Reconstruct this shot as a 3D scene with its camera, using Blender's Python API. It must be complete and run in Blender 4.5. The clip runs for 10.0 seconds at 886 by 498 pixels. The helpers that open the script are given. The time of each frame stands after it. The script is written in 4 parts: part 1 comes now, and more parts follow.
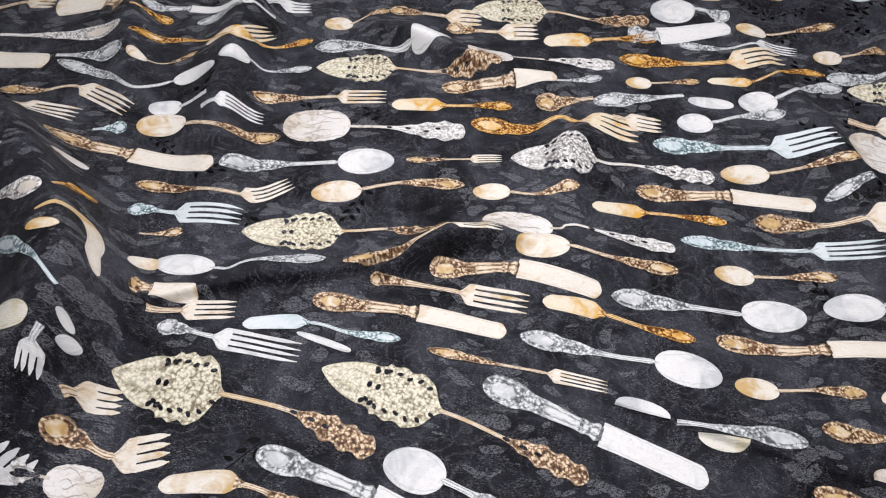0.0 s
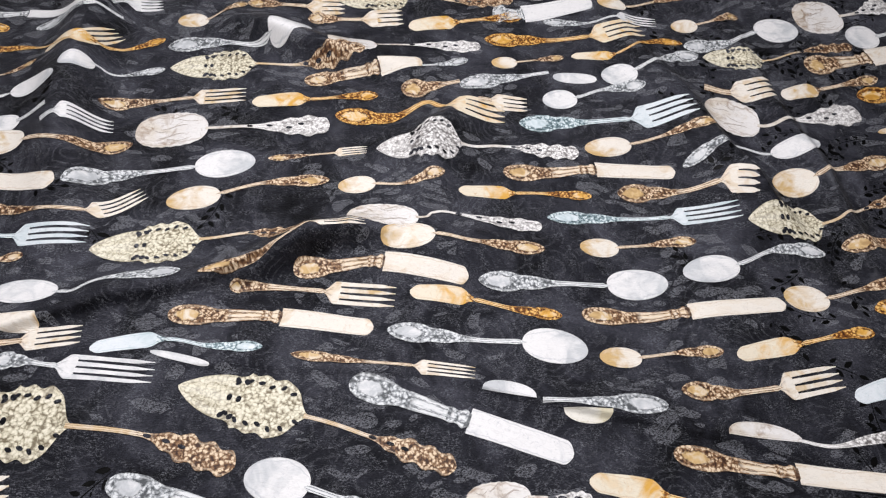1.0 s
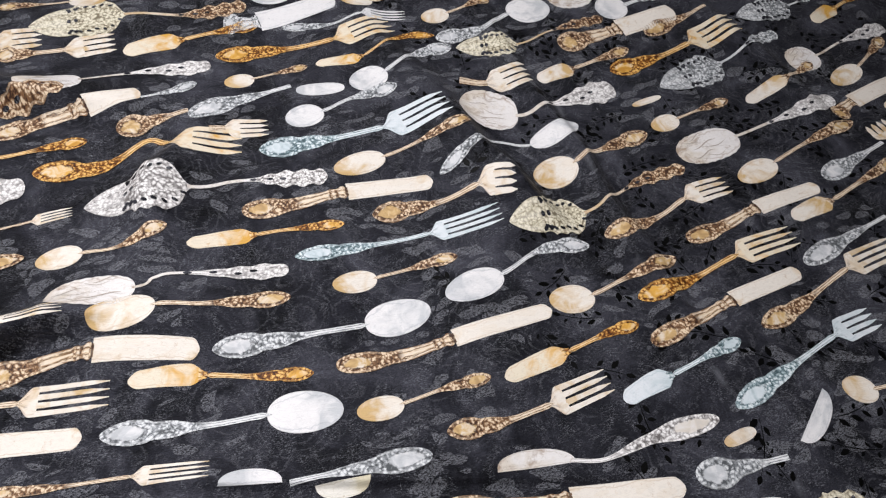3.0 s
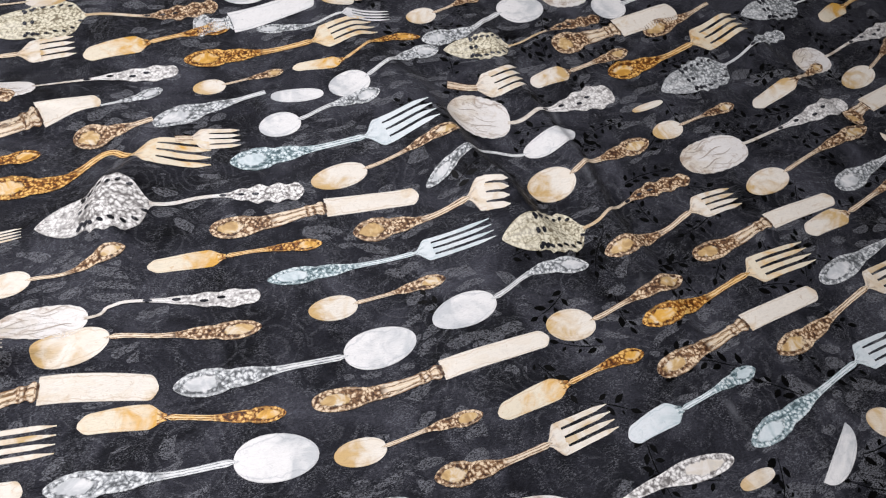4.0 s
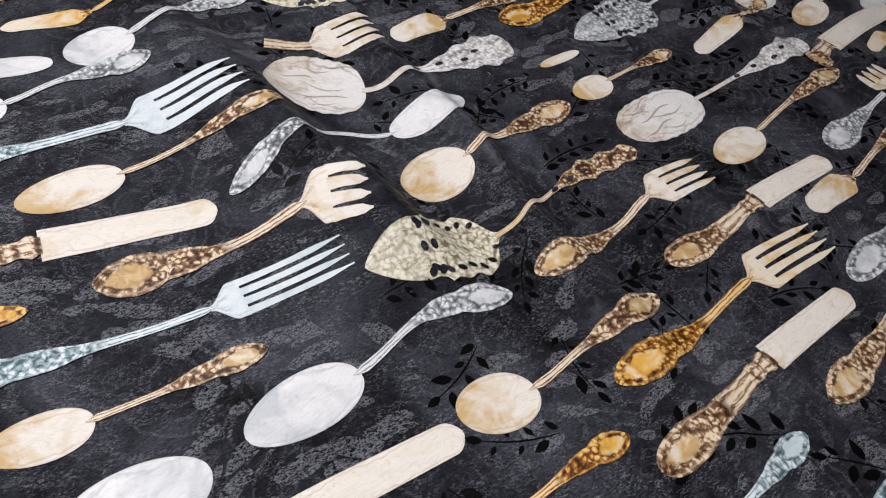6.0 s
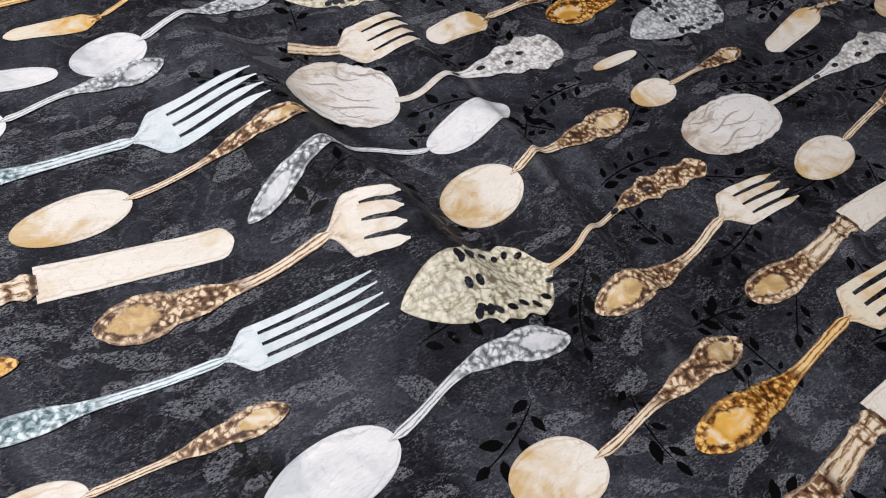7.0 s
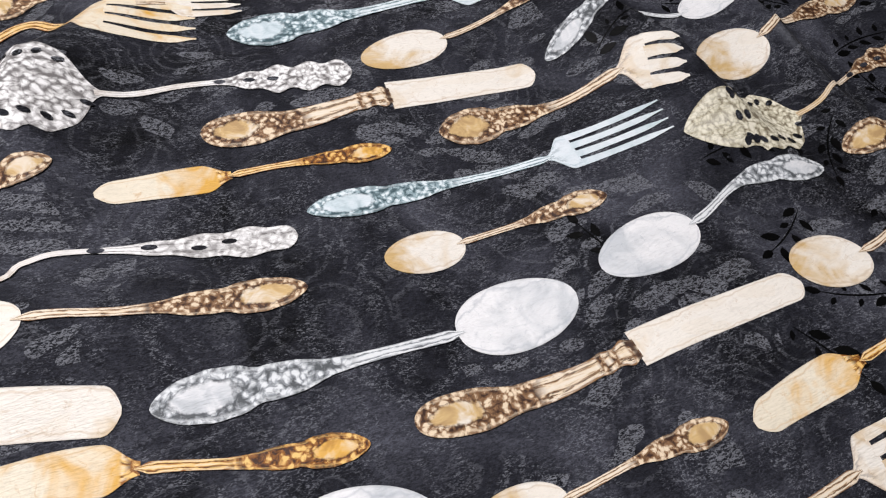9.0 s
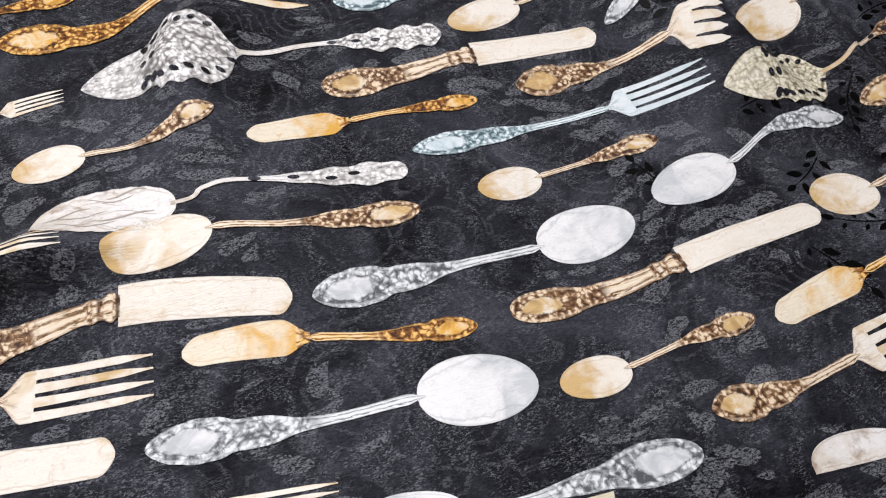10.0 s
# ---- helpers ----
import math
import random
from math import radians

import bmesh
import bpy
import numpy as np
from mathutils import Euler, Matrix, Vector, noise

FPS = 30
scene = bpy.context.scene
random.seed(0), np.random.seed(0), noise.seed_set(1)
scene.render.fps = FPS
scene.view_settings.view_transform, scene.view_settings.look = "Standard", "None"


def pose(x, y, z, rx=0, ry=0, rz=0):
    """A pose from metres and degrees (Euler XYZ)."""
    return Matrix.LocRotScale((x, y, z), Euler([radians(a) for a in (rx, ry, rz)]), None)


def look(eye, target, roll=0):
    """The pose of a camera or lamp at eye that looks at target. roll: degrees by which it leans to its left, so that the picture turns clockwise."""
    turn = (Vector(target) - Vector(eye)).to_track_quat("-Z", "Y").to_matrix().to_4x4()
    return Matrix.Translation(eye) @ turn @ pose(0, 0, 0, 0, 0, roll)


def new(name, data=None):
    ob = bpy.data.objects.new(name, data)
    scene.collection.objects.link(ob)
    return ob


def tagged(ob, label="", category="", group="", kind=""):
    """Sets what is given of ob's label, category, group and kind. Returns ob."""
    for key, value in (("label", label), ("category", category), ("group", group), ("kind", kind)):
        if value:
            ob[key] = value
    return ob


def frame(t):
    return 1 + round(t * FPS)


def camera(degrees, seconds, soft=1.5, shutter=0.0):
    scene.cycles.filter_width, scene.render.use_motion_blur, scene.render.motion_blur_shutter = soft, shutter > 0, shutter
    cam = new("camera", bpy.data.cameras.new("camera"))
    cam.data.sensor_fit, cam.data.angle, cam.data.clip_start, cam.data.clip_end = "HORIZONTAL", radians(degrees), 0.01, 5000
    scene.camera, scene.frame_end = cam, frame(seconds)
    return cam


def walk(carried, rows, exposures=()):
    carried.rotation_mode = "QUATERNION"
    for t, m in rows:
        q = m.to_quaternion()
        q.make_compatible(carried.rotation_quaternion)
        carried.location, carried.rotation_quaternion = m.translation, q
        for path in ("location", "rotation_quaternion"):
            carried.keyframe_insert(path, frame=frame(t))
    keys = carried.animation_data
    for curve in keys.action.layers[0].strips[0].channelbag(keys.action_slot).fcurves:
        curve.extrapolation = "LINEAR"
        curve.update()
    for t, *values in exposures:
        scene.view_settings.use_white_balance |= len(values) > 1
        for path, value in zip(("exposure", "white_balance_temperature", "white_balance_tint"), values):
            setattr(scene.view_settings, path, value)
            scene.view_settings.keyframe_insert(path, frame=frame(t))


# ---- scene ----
cam = camera(68.8, 10.0, soft=1.2)
PATH = [
    (0, (0.142, 0.097, 0.509), (0.105, 1.386, -1.02), 0.9),
    (0.5, (0.183, 0.098, 0.507), (0.252, 1.381, -1.026), 1.6),
    (1, (0.213, 0.108, 0.507), (0.368, 1.357, -1.047), 2.4),
    (1.5, (0.259, 0.128, 0.505), (0.475, 1.35, -1.063), 1.7),
    (2, (0.313, 0.143, 0.503), (0.684, 1.343, -1.053), 2.8),
    (2.5, (0.344, 0.156, 0.497), (0.819, 1.288, -1.081), 5.2),
    (4, (0.382, 0.21, 0.465), (0.896, 1.325, -1.114), 6.0),
    (4.5, (0.4, 0.243, 0.418), (0.992, 1.309, -1.167), 8.2),
    (5, (0.423, 0.266, 0.369), (1.123, 1.321, -1.179), 9.2),
    (5.5, (0.457, 0.306, 0.311), (1.276, 1.361, -1.177), 10.1),
    (5.7, (0.465, 0.317, 0.292), (1.307, 1.367, -1.188), 10.5),
    (6.8, (0.515, 0.365, 0.259), (1.291, 1.462, -1.222), 7.3),
    (7, (0.499, 0.373, 0.253), (1.251, 1.463, -1.245), 7.3),
    (7.5, (0.448, 0.371, 0.245), (1.119, 1.458, -1.294), 6.1),
    (8, (0.415, 0.342, 0.245), (1.07, 1.415, -1.311), 6.1),
    (8.5, (0.378, 0.331, 0.252), (1.005, 1.402, -1.316), 7.3),
    (9, (0.347, 0.338, 0.25), (0.888, 1.408, -1.35), 4.8),
    (9.5, (0.305, 0.318, 0.263), (0.777, 1.344, -1.387), 3.8),
    (10, (0.287, 0.299, 0.298), (0.742, 1.298, -1.373), 3.4),
]
walk(cam, [(t, look(eye, target, roll)) for t, eye, target, roll in PATH])


# ---- light ----
world = bpy.data.worlds.new("room_air")
scene.world = world
world.use_nodes = True
world.node_tree.nodes["Background"].inputs[0].default_value = (0.80, 0.88, 1.0, 1)
world.node_tree.nodes["Background"].inputs[1].default_value = 0.03
scene.view_settings.exposure = 0.0


def area_lamp(name, eye, target, wide, deep, watts, colour):
    lamp = bpy.data.lights.new(name, "AREA")
    lamp.shape, lamp.size, lamp.size_y, lamp.energy, lamp.color = "RECTANGLE", wide, deep, watts, colour
    ob = new(name, lamp)
    ob.matrix_world = look(eye, target)
    return ob


# added area lamps, sources unseen: beyond the table's far left corner, and overhead
area_lamp("added_far_light", (-0.95, 2.75, 1.45), (0.3, 0.5, 0.0), 1.3, 1.2, 9, (0.94, 0.94, 1.0))
area_lamp("added_top_light", (0.22, 0.57, 1.12), (0.25, 0.47, 0.0), 0.20, 0.20, 18, (0.985, 0.955, 1.0))


# ---- materials ----
def nodes_of(name):
    mat = bpy.data.materials.new(name)
    mat.use_nodes = True
    nt = mat.node_tree
    return mat, nt, nt.nodes["Principled BSDF"]


def add(nt, kind, **values):
    n = nt.nodes.new(kind)
    for k, v in values.items():
        if k in n.inputs:
            n.inputs[k].default_value = v
        elif k == "data_type":
            n.data_type = v
        elif k == "operation":
            n.operation = v
        elif k == "attribute_name":
            n.attribute_name = v
        elif k == "feature":
            n.feature = v
        elif k == "blend_type":
            n.blend_type = v
    return n


def ramp(nt, fac, *stops):
    n = nt.nodes.new("ShaderNodeValToRGB")
    e = n.color_ramp.elements
    e[0].position, e[0].color = stops[0][0], (*stops[0][1], 1)
    e[1].position, e[1].color = stops[-1][0], (*stops[-1][1], 1)
    for pos, col in stops[1:-1]:
        e.new(pos).color = (*col, 1)
    nt.links.new(fac, n.inputs["Fac"])
    return n.outputs["Color"]


def grey(v):
    return (v, v, v)


def mix(nt, fac, a, b, blend="MIX"):
    n = nt.nodes.new("ShaderNodeMix")
    n.data_type, n.blend_type = "RGBA", blend
    if isinstance(fac, float):
        n.inputs[0].default_value = fac
    else:
        nt.links.new(fac, n.inputs[0])
    for sock, v in ((n.inputs[6], a), (n.inputs[7], b)):
        if isinstance(v, tuple):
            sock.default_value = (*v, 1)
        else:
            nt.links.new(v, sock)
    return n.outputs[2]


def maths(nt, op, a, b=0.0):
    n = nt.nodes.new("ShaderNodeMath")
    n.operation = op
    for sock, v in zip(n.inputs, (a, b)):
        if isinstance(v, (int, float)):
            sock.default_value = v
        else:
            nt.links.new(v, sock)
    return n.outputs[0]


def noise_at(nt, vec, scale, detail=4.0, rough=0.6, distort=0.0):
    n = add(nt, "ShaderNodeTexNoise", Scale=scale, Detail=detail, Roughness=rough, Distortion=distort)
    nt.links.new(vec, n.inputs["Vector"])
    return n.outputs["Fac"]


def jacquard(nt, vec):
    """The woven figure: soft curling leaves, 1 where the satin shows."""
    warp = add(nt, "ShaderNodeTexNoise", Scale=14.0, Detail=2.0)
    nt.links.new(vec, warp.inputs["Vector"])
    off = nt.nodes.new("ShaderNodeVectorMath")
    off.operation = "SCALE"
    nt.links.new(warp.outputs["Color"], off.inputs[0])
    off.inputs["Scale"].default_value = 0.06
    both = nt.nodes.new("ShaderNodeVectorMath")
    both.operation = "ADD"
    nt.links.new(vec, both.inputs[0])
    nt.links.new(off.outputs[0], both.inputs[1])
    scaled = nt.nodes.new("ShaderNodeMapping")
    scaled.inputs["Scale"].default_value = (36, 84, 1)
    scaled.inputs["Rotation"].default_value = (0, 0, 0.3)
    nt.links.new(both.outputs[0], scaled.inputs["Vector"])
    v = add(nt, "ShaderNodeTexVoronoi", Scale=1.0, Randomness=1.0)
    nt.links.new(scaled.outputs[0], v.inputs["Vector"])
    patch = noise_at(nt, vec, 7.0, 2.0)
    leaf = maths(nt, "LESS_THAN", v.outputs["Distance"], 0.40)
    return maths(nt, "MULTIPLY", leaf, maths(nt, "GREATER_THAN", patch, 0.50))


def weave_bump(nt, bsdf, vec, depth, figure=None):
    """Fine warp threads, with slubs."""
    thread = nt.nodes.new("ShaderNodeMapping")
    thread.inputs["Scale"].default_value = (260, 1150, 300)
    nt.links.new(vec, thread.inputs["Vector"])
    fine = noise_at(nt, thread.outputs[0], 1.0, 2.0)
    mid = noise_at(nt, vec, 150.0, 3.0)
    b = add(nt, "ShaderNodeBump", Strength=depth, Distance=0.0010)
    relief = maths(nt, "ADD", fine, maths(nt, "MULTIPLY", mid, 0.5))
    if figure is not None:
        worm = noise_at(nt, vec, 420.0, 2.0, 0.6, 2.2)
        relief = maths(nt, "ADD", relief, maths(nt, "MULTIPLY", worm, maths(nt, "ADD", 0.7, maths(nt, "MULTIPLY", figure, 0.9))))
    nt.links.new(relief, b.inputs["Height"])
    nt.links.new(b.outputs[0], bsdf.inputs["Normal"])


def cloth_material():
    mat, nt, bsdf = nodes_of("black_jacquard")
    vec = nt.nodes.new("ShaderNodeNewGeometry").outputs["Position"]
    cloud = noise_at(nt, vec, 13.0, 6.0, 0.65, 0.8)
    blotch = noise_at(nt, vec, 46.0, 6.0, 0.75, 1.8)
    streak_map = nt.nodes.new("ShaderNodeMapping")
    streak_map.inputs["Scale"].default_value = (40, 190, 60)
    streak_map.inputs["Rotation"].default_value = (0, 0, 0.5)
    nt.links.new(vec, streak_map.inputs["Vector"])
    streak = noise_at(nt, streak_map.outputs[0], 1.0, 5.0, 0.7, 1.0)
    col = ramp(nt, cloud, (0.34, (0.0033, 0.0035, 0.0048)), (0.50, (0.0185, 0.0193, 0.0255)), (0.70, (0.065, 0.067, 0.083)))
    col = mix(nt, maths(nt, "MULTIPLY", ramp_fac(nt, blotch, 0.57, 0.72), 0.6), col, (0.048, 0.050, 0.058))
    col = mix(nt, maths(nt, "MULTIPLY", ramp_fac(nt, streak, 0.58, 0.68), 0.35), col, (0.070, 0.073, 0.085))
    fig = jacquard(nt, vec)
    thread_map = nt.nodes.new("ShaderNodeMapping")
    thread_map.inputs["Scale"].default_value = (560, 1250, 300)
    thread_map.inputs["Rotation"].default_value = (0, 0, 0.55)
    nt.links.new(vec, thread_map.inputs["Vector"])
    thread = noise_at(nt, thread_map.outputs[0], 1.0, 2.0, 0.6, 1.2)
    # satin glint painted pale on hatched leaves; looser pale thread, dark twill between
    scroll = add(nt, "ShaderNodeTexVoronoi", Scale=24.0)
    nt.links.new(vec, scroll.inputs["Vector"])
    rings = maths(nt, "SINE", maths(nt, "ADD", maths(nt, "MULTIPLY", scroll.outputs["Distance"], 42.0), maths(nt, "MULTIPLY", noise_at(nt, vec, 40.0, 2.0), 9.0)))
    rings = maths(nt, "MULTIPLY", ramp_fac(nt, rings, 0.55, 0.85), ramp_fac(nt, noise_at(nt, vec, 11.0, 2.0), 0.46, 0.52))
    woven = maths(nt, "MAXIMUM", fig, maths(nt, "MULTIPLY", rings, 0.28))
    satin_glint = maths(nt, "MULTIPLY", ramp_fac(nt, thread, 0.46, 0.54), woven)
    loose = maths(nt, "MULTIPLY", ramp_fac(nt, thread, 0.55, 0.62), ramp_fac(nt, noise_at(nt, vec, 30.0, 5.0, 0.7, 1.6), 0.46, 0.58))
    col = mix(nt, 0.75, col, ramp(nt, thread, (0.38, grey(0.35)), (0.60, grey(1.3))), "MULTIPLY")
    col = mix(nt, maths(nt, "MULTIPLY", satin_glint, 0.72), col, (0.205, 0.212, 0.232))
    col = mix(nt, maths(nt, "MULTIPLY", loose, 0.65), col, (0.180, 0.187, 0.205))
    # pale scuffs along the sharp crease
    part_xyz = nt.nodes.new("ShaderNodeSeparateXYZ")
    nt.links.new(vec, part_xyz.inputs[0])
    way = maths(nt, "ADD", maths(nt, "MULTIPLY", maths(nt, "SINE", maths(nt, "MULTIPLY", part_xyz.outputs[1], 11.0)), 0.008), 0.700)
    off = maths(nt, "ABSOLUTE", maths(nt, "SUBTRACT", part_xyz.outputs[0], way))
    scuff = maths(nt, "MULTIPLY", ramp_fac(nt, off, 0.006, 0.0005), ramp_fac(nt, noise_at(nt, vec, 55.0, 4.0), 0.48, 0.66))
    col = mix(nt, maths(nt, "MULTIPLY", scuff, 0.7), col, (0.12, 0.125, 0.14))
    nt.links.new(col, bsdf.inputs["Base Color"])
    rough = add(nt, "ShaderNodeMapRange")
    nt.links.new(fig, rough.inputs["Value"])
    rough.inputs["To Min"].default_value, rough.inputs["To Max"].default_value = 0.52, 0.40
    nt.links.new(rough.outputs[0], bsdf.inputs["Roughness"])
    bsdf.inputs["Specular IOR Level"].default_value = 0.08
    bsdf.inputs["Sheen Weight"].default_value = 0.02
    weave_bump(nt, bsdf, vec, 0.9, fig)
    return mat


def ramp_fac(nt, fac, low, high):
    n = add(nt, "ShaderNodeMapRange")
    n.inputs["From Min"].default_value, n.inputs["From Max"].default_value = low, high
    nt.links.new(fac, n.inputs["Value"])
    return n.outputs[0]


def print_material(name, pale, deep, relief_dark, relief_mid, relief_pale, stain):
    """Printed cutlery: a watercolour wash on plain parts, ribbed stems, beads and a tinted oval where the layers say so."""
    mat, nt, bsdf = nodes_of(name)
    flat = add(nt, "ShaderNodeAttribute", attribute_name="flat").outputs["Vector"]
    ornate = add(nt, "ShaderNodeAttribute", attribute_name="ornate").outputs["Fac"]
    edge = add(nt, "ShaderNodeAttribute", attribute_name="edge").outputs["Fac"]
    ends = add(nt, "ShaderNodeAttribute", attribute_name="along").outputs["Fac"]
    oval = add(nt, "ShaderNodeAttribute", attribute_name="oval").outputs["Fac"]
    vec = nt.nodes.new("ShaderNodeNewGeometry").outputs["Position"]
    half_way = tuple(0.62 * a + 0.38 * b for a, b in zip(pale, deep))
    # plain metal: a wash from tinted to pale, brush grain, specks and a broken pencil line inside the rim
    wash = maths(nt, "ADD", maths(nt, "MULTIPLY", noise_at(nt, flat, 48.0, 3.0, 0.55, 0.9), 0.80), maths(nt, "MULTIPLY", ends, 0.36))
    plain = ramp(nt, wash, (0.42, deep), (0.54, half_way), (0.64, pale))
    grain_map = nt.nodes.new("ShaderNodeMapping")
    grain_map.inputs["Scale"].default_value = (90, 200, 1)
    nt.links.new(flat, grain_map.inputs["Vector"])
    plain = mix(nt, 0.3, plain, ramp(nt, noise_at(nt, grain_map.outputs[0], 1.0, 5.0, 0.75, 2.5), (0.36, grey(0.66)), (0.52, grey(1.0))), "MULTIPLY")
    specks = maths(nt, "MULTIPLY", ramp_fac(nt, noise_at(nt, flat, 150.0, 5.0, 0.8, 1.2), 0.57, 0.68), 0.45)
    plain = mix(nt, specks, plain, stain)
    pencil = ramp(nt, maths(nt, "ADD", edge, maths(nt, "MULTIPLY", maths(nt, "SUBTRACT", noise_at(nt, flat, 60.0, 3.0), 0.5), 0.9)), (0.74, grey(0.0)), (0.82, grey(1.0)), (0.88, grey(0.0)))
    plain = mix(nt, maths(nt, "MULTIPLY", pencil, 0.42), plain, stain)
    if name == "pearl_print":
        smudge = maths(nt, "SUBTRACT", noise_at(nt, flat, 62.0, 4.0, 0.65, 1.0), maths(nt, "MULTIPLY", ends, 0.16))
        plain = mix(nt, maths(nt, "MULTIPLY", ramp_fac(nt, smudge, 0.48, 0.64), 0.75), plain, stain)
    figure = maths(nt, "MULTIPLY", jacquard(nt, vec), 0.22)
    plain = mix(nt, figure, plain, half_way)
    # beads and scrolls
    swirl = add(nt, "ShaderNodeTexNoise", Scale=130.0, Detail=2.0)
    nt.links.new(flat, swirl.inputs["Vector"])
    shift = nt.nodes.new("ShaderNodeVectorMath")
    shift.operation = "MULTIPLY_ADD"
    nt.links.new(swirl.outputs["Color"], shift.inputs[0])
    shift.inputs[1].default_value = (0.006, 0.006, 0)
    nt.links.new(flat, shift.inputs[2])
    cells = add(nt, "ShaderNodeTexVoronoi", Scale=330.0)
    nt.links.new(shift.outputs[0], cells.inputs["Vector"])
    lines = noise_at(nt, shift.outputs[0], 340.0, 3.0, 0.65, 1.6)
    tone = noise_at(nt, flat, 75.0, 2.0)
    chased = maths(nt, "ADD", cells.outputs["Distance"], maths(nt, "MULTIPLY", maths(nt, "SUBTRACT", lines, 0.5), 1.15))
    chased = maths(nt, "ADD", chased, maths(nt, "MULTIPLY", maths(nt, "SUBTRACT", tone, 0.5), 0.7))
    beads = ramp(nt, chased, (0.24, relief_pale), (0.48, relief_mid), (0.80, relief_dark))
    # ribbed stem: pale ridges and dark grooves along it
    long_map = nt.nodes.new("ShaderNodeMapping")
    long_map.inputs["Scale"].default_value = (85, 420, 1)
    nt.links.new(flat, long_map.inputs["Vector"])
    wander = maths(nt, "MULTIPLY", maths(nt, "SUBTRACT", noise_at(nt, long_map.outputs[0], 1.0, 4.0, 0.7, 1.2), 0.5), 1.25)
    stem_pale = tuple(0.55 * a + 0.45 * b for a, b in zip(pale, relief_pale))
    ribs = ramp(nt, maths(nt, "ADD", edge, wander), (0.06, stem_pale), (0.24, relief_pale), (0.40, relief_mid), (0.50, relief_dark), (0.60, relief_pale), (0.78, stem_pale), (0.96, relief_mid))
    fancy = mix(nt, ramp_fac(nt, ornate, 0.32, 0.72), ribs, beads)
    col = mix(nt, ramp_fac(nt, ornate, 0.07, 0.24), plain, fancy)
    # pale rim round the chased end, then a thin dark outline
    chased_part = ramp_fac(nt, ornate, 0.4, 0.8)
    rim = ramp(nt, maths(nt, "ADD", edge, maths(nt, "MULTIPLY", maths(nt, "SUBTRACT", lines, 0.5), 0.35)), (0.76, grey(0.0)), (0.84, grey(0.45)), (0.93, grey(0.1)))
    col = mix(nt, maths(nt, "MULTIPLY", rim, chased_part), col, relief_pale)
    # the tinted oval, its dark broken border, a highlight and a smear in it
    ragged = maths(nt, "ADD", oval, maths(nt, "MULTIPLY", maths(nt, "SUBTRACT", noise_at(nt, flat, 170.0, 4.0, 0.65), 0.5), 0.9))
    border = ramp(nt, ragged, (0.80, grey(0.0)), (0.98, grey(0.6)), (1.25, grey(0.0)))
    col = mix(nt, border, col, relief_dark)
    glow = noise_at(nt, flat, 85.0, 3.0, 0.6, 0.8)
    gem_dark = tuple(0.45 * a + 0.55 * b for a, b in zip(relief_mid, deep))
    gem = ramp(nt, glow, (0.36, gem_dark), (0.48, deep), (0.62, half_way), (0.74, pale))
    col = mix(nt, ramp_fac(nt, ragged, 0.92, 0.74), col, gem)
    col = mix(nt, maths(nt, "MULTIPLY", ramp_fac(nt, ornate, 1.0, 1.6), 0.85), col, relief_dark)
    col = mix(nt, maths(nt, "MULTIPLY", ramp_fac(nt, edge, 0.93, 1.0), 0.3), col, relief_dark)
    nt.links.new(col, bsdf.inputs["Base Color"])
    bsdf.inputs["Roughness"].default_value = 0.50
    bsdf.inputs["Specular IOR Level"].default_value = 0.22
    weave_bump(nt, bsdf, vec, 0.55)
    return mat


def satin_material():
    mat, nt, bsdf = nodes_of("sheenless_satin_leaf")
    vec = nt.nodes.new("ShaderNodeNewGeometry").outputs["Position"]
    # near black: the satin's lack of sheen is put into the colour
    nt.links.new(ramp(nt, noise_at(nt, vec, 60.0), (0.3, grey(0.0010)), (0.7, grey(0.003))), bsdf.inputs["Base Color"])
    bsdf.inputs["Roughness"].default_value = 0.42
    bsdf.inputs["Specular IOR Level"].default_value = 0.06
    weave_bump(nt, bsdf, vec, 0.3)
    return mat


SATIN = satin_material()
CLOTH = cloth_material()
TONES = {
    "silver": print_material("silver_print", (0.735, 0.732, 0.722), (0.50, 0.52, 0.53), (0.075, 0.082, 0.086), (0.31, 0.33, 0.34), (0.66, 0.68, 0.68), (0.30, 0.33, 0.36)),
    "pearl": print_material("pearl_print", (0.722, 0.704, 0.678), (0.62, 0.57, 0.49), (0.13, 0.12, 0.115), (0.50, 0.49, 0.47), (0.80, 0.79, 0.77), (0.24, 0.15, 0.08)),
    "gold": print_material("gold_print", (0.739, 0.695, 0.616), (0.55, 0.38, 0.17), (0.040, 0.018, 0.011), (0.23, 0.125, 0.060), (0.70, 0.57, 0.40), (0.40, 0.26, 0.13)),
    "amber": print_material("amber_print", (0.722, 0.651, 0.51), (0.64, 0.36, 0.07), (0.045, 0.014, 0.004), (0.27, 0.10, 0.014), (0.74, 0.47, 0.15), (0.50, 0.28, 0.09)),
    "teal": print_material("teal_print", (0.669, 0.713, 0.73), (0.52, 0.60, 0.62), (0.05, 0.085, 0.095), (0.26, 0.35, 0.37), (0.66, 0.72, 0.73), (0.26, 0.38, 0.42)),
    "olive": print_material("olive_print", (0.722, 0.704, 0.634), (0.60, 0.55, 0.40), (0.16, 0.13, 0.08), (0.56, 0.52, 0.38), (0.76, 0.72, 0.58), (0.30, 0.23, 0.10)),
}


def plain_material(name, colour, rough, scale):
    mat, nt, bsdf = nodes_of(name)
    vec = nt.nodes.new("ShaderNodeNewGeometry").outputs["Position"]
    n = noise_at(nt, vec, scale, 5.0)
    nt.links.new(ramp(nt, n, (0.3, tuple(0.85 * c for c in colour)), (0.7, colour)), bsdf.inputs["Base Color"])
    bsdf.inputs["Roughness"].default_value = rough
    return mat


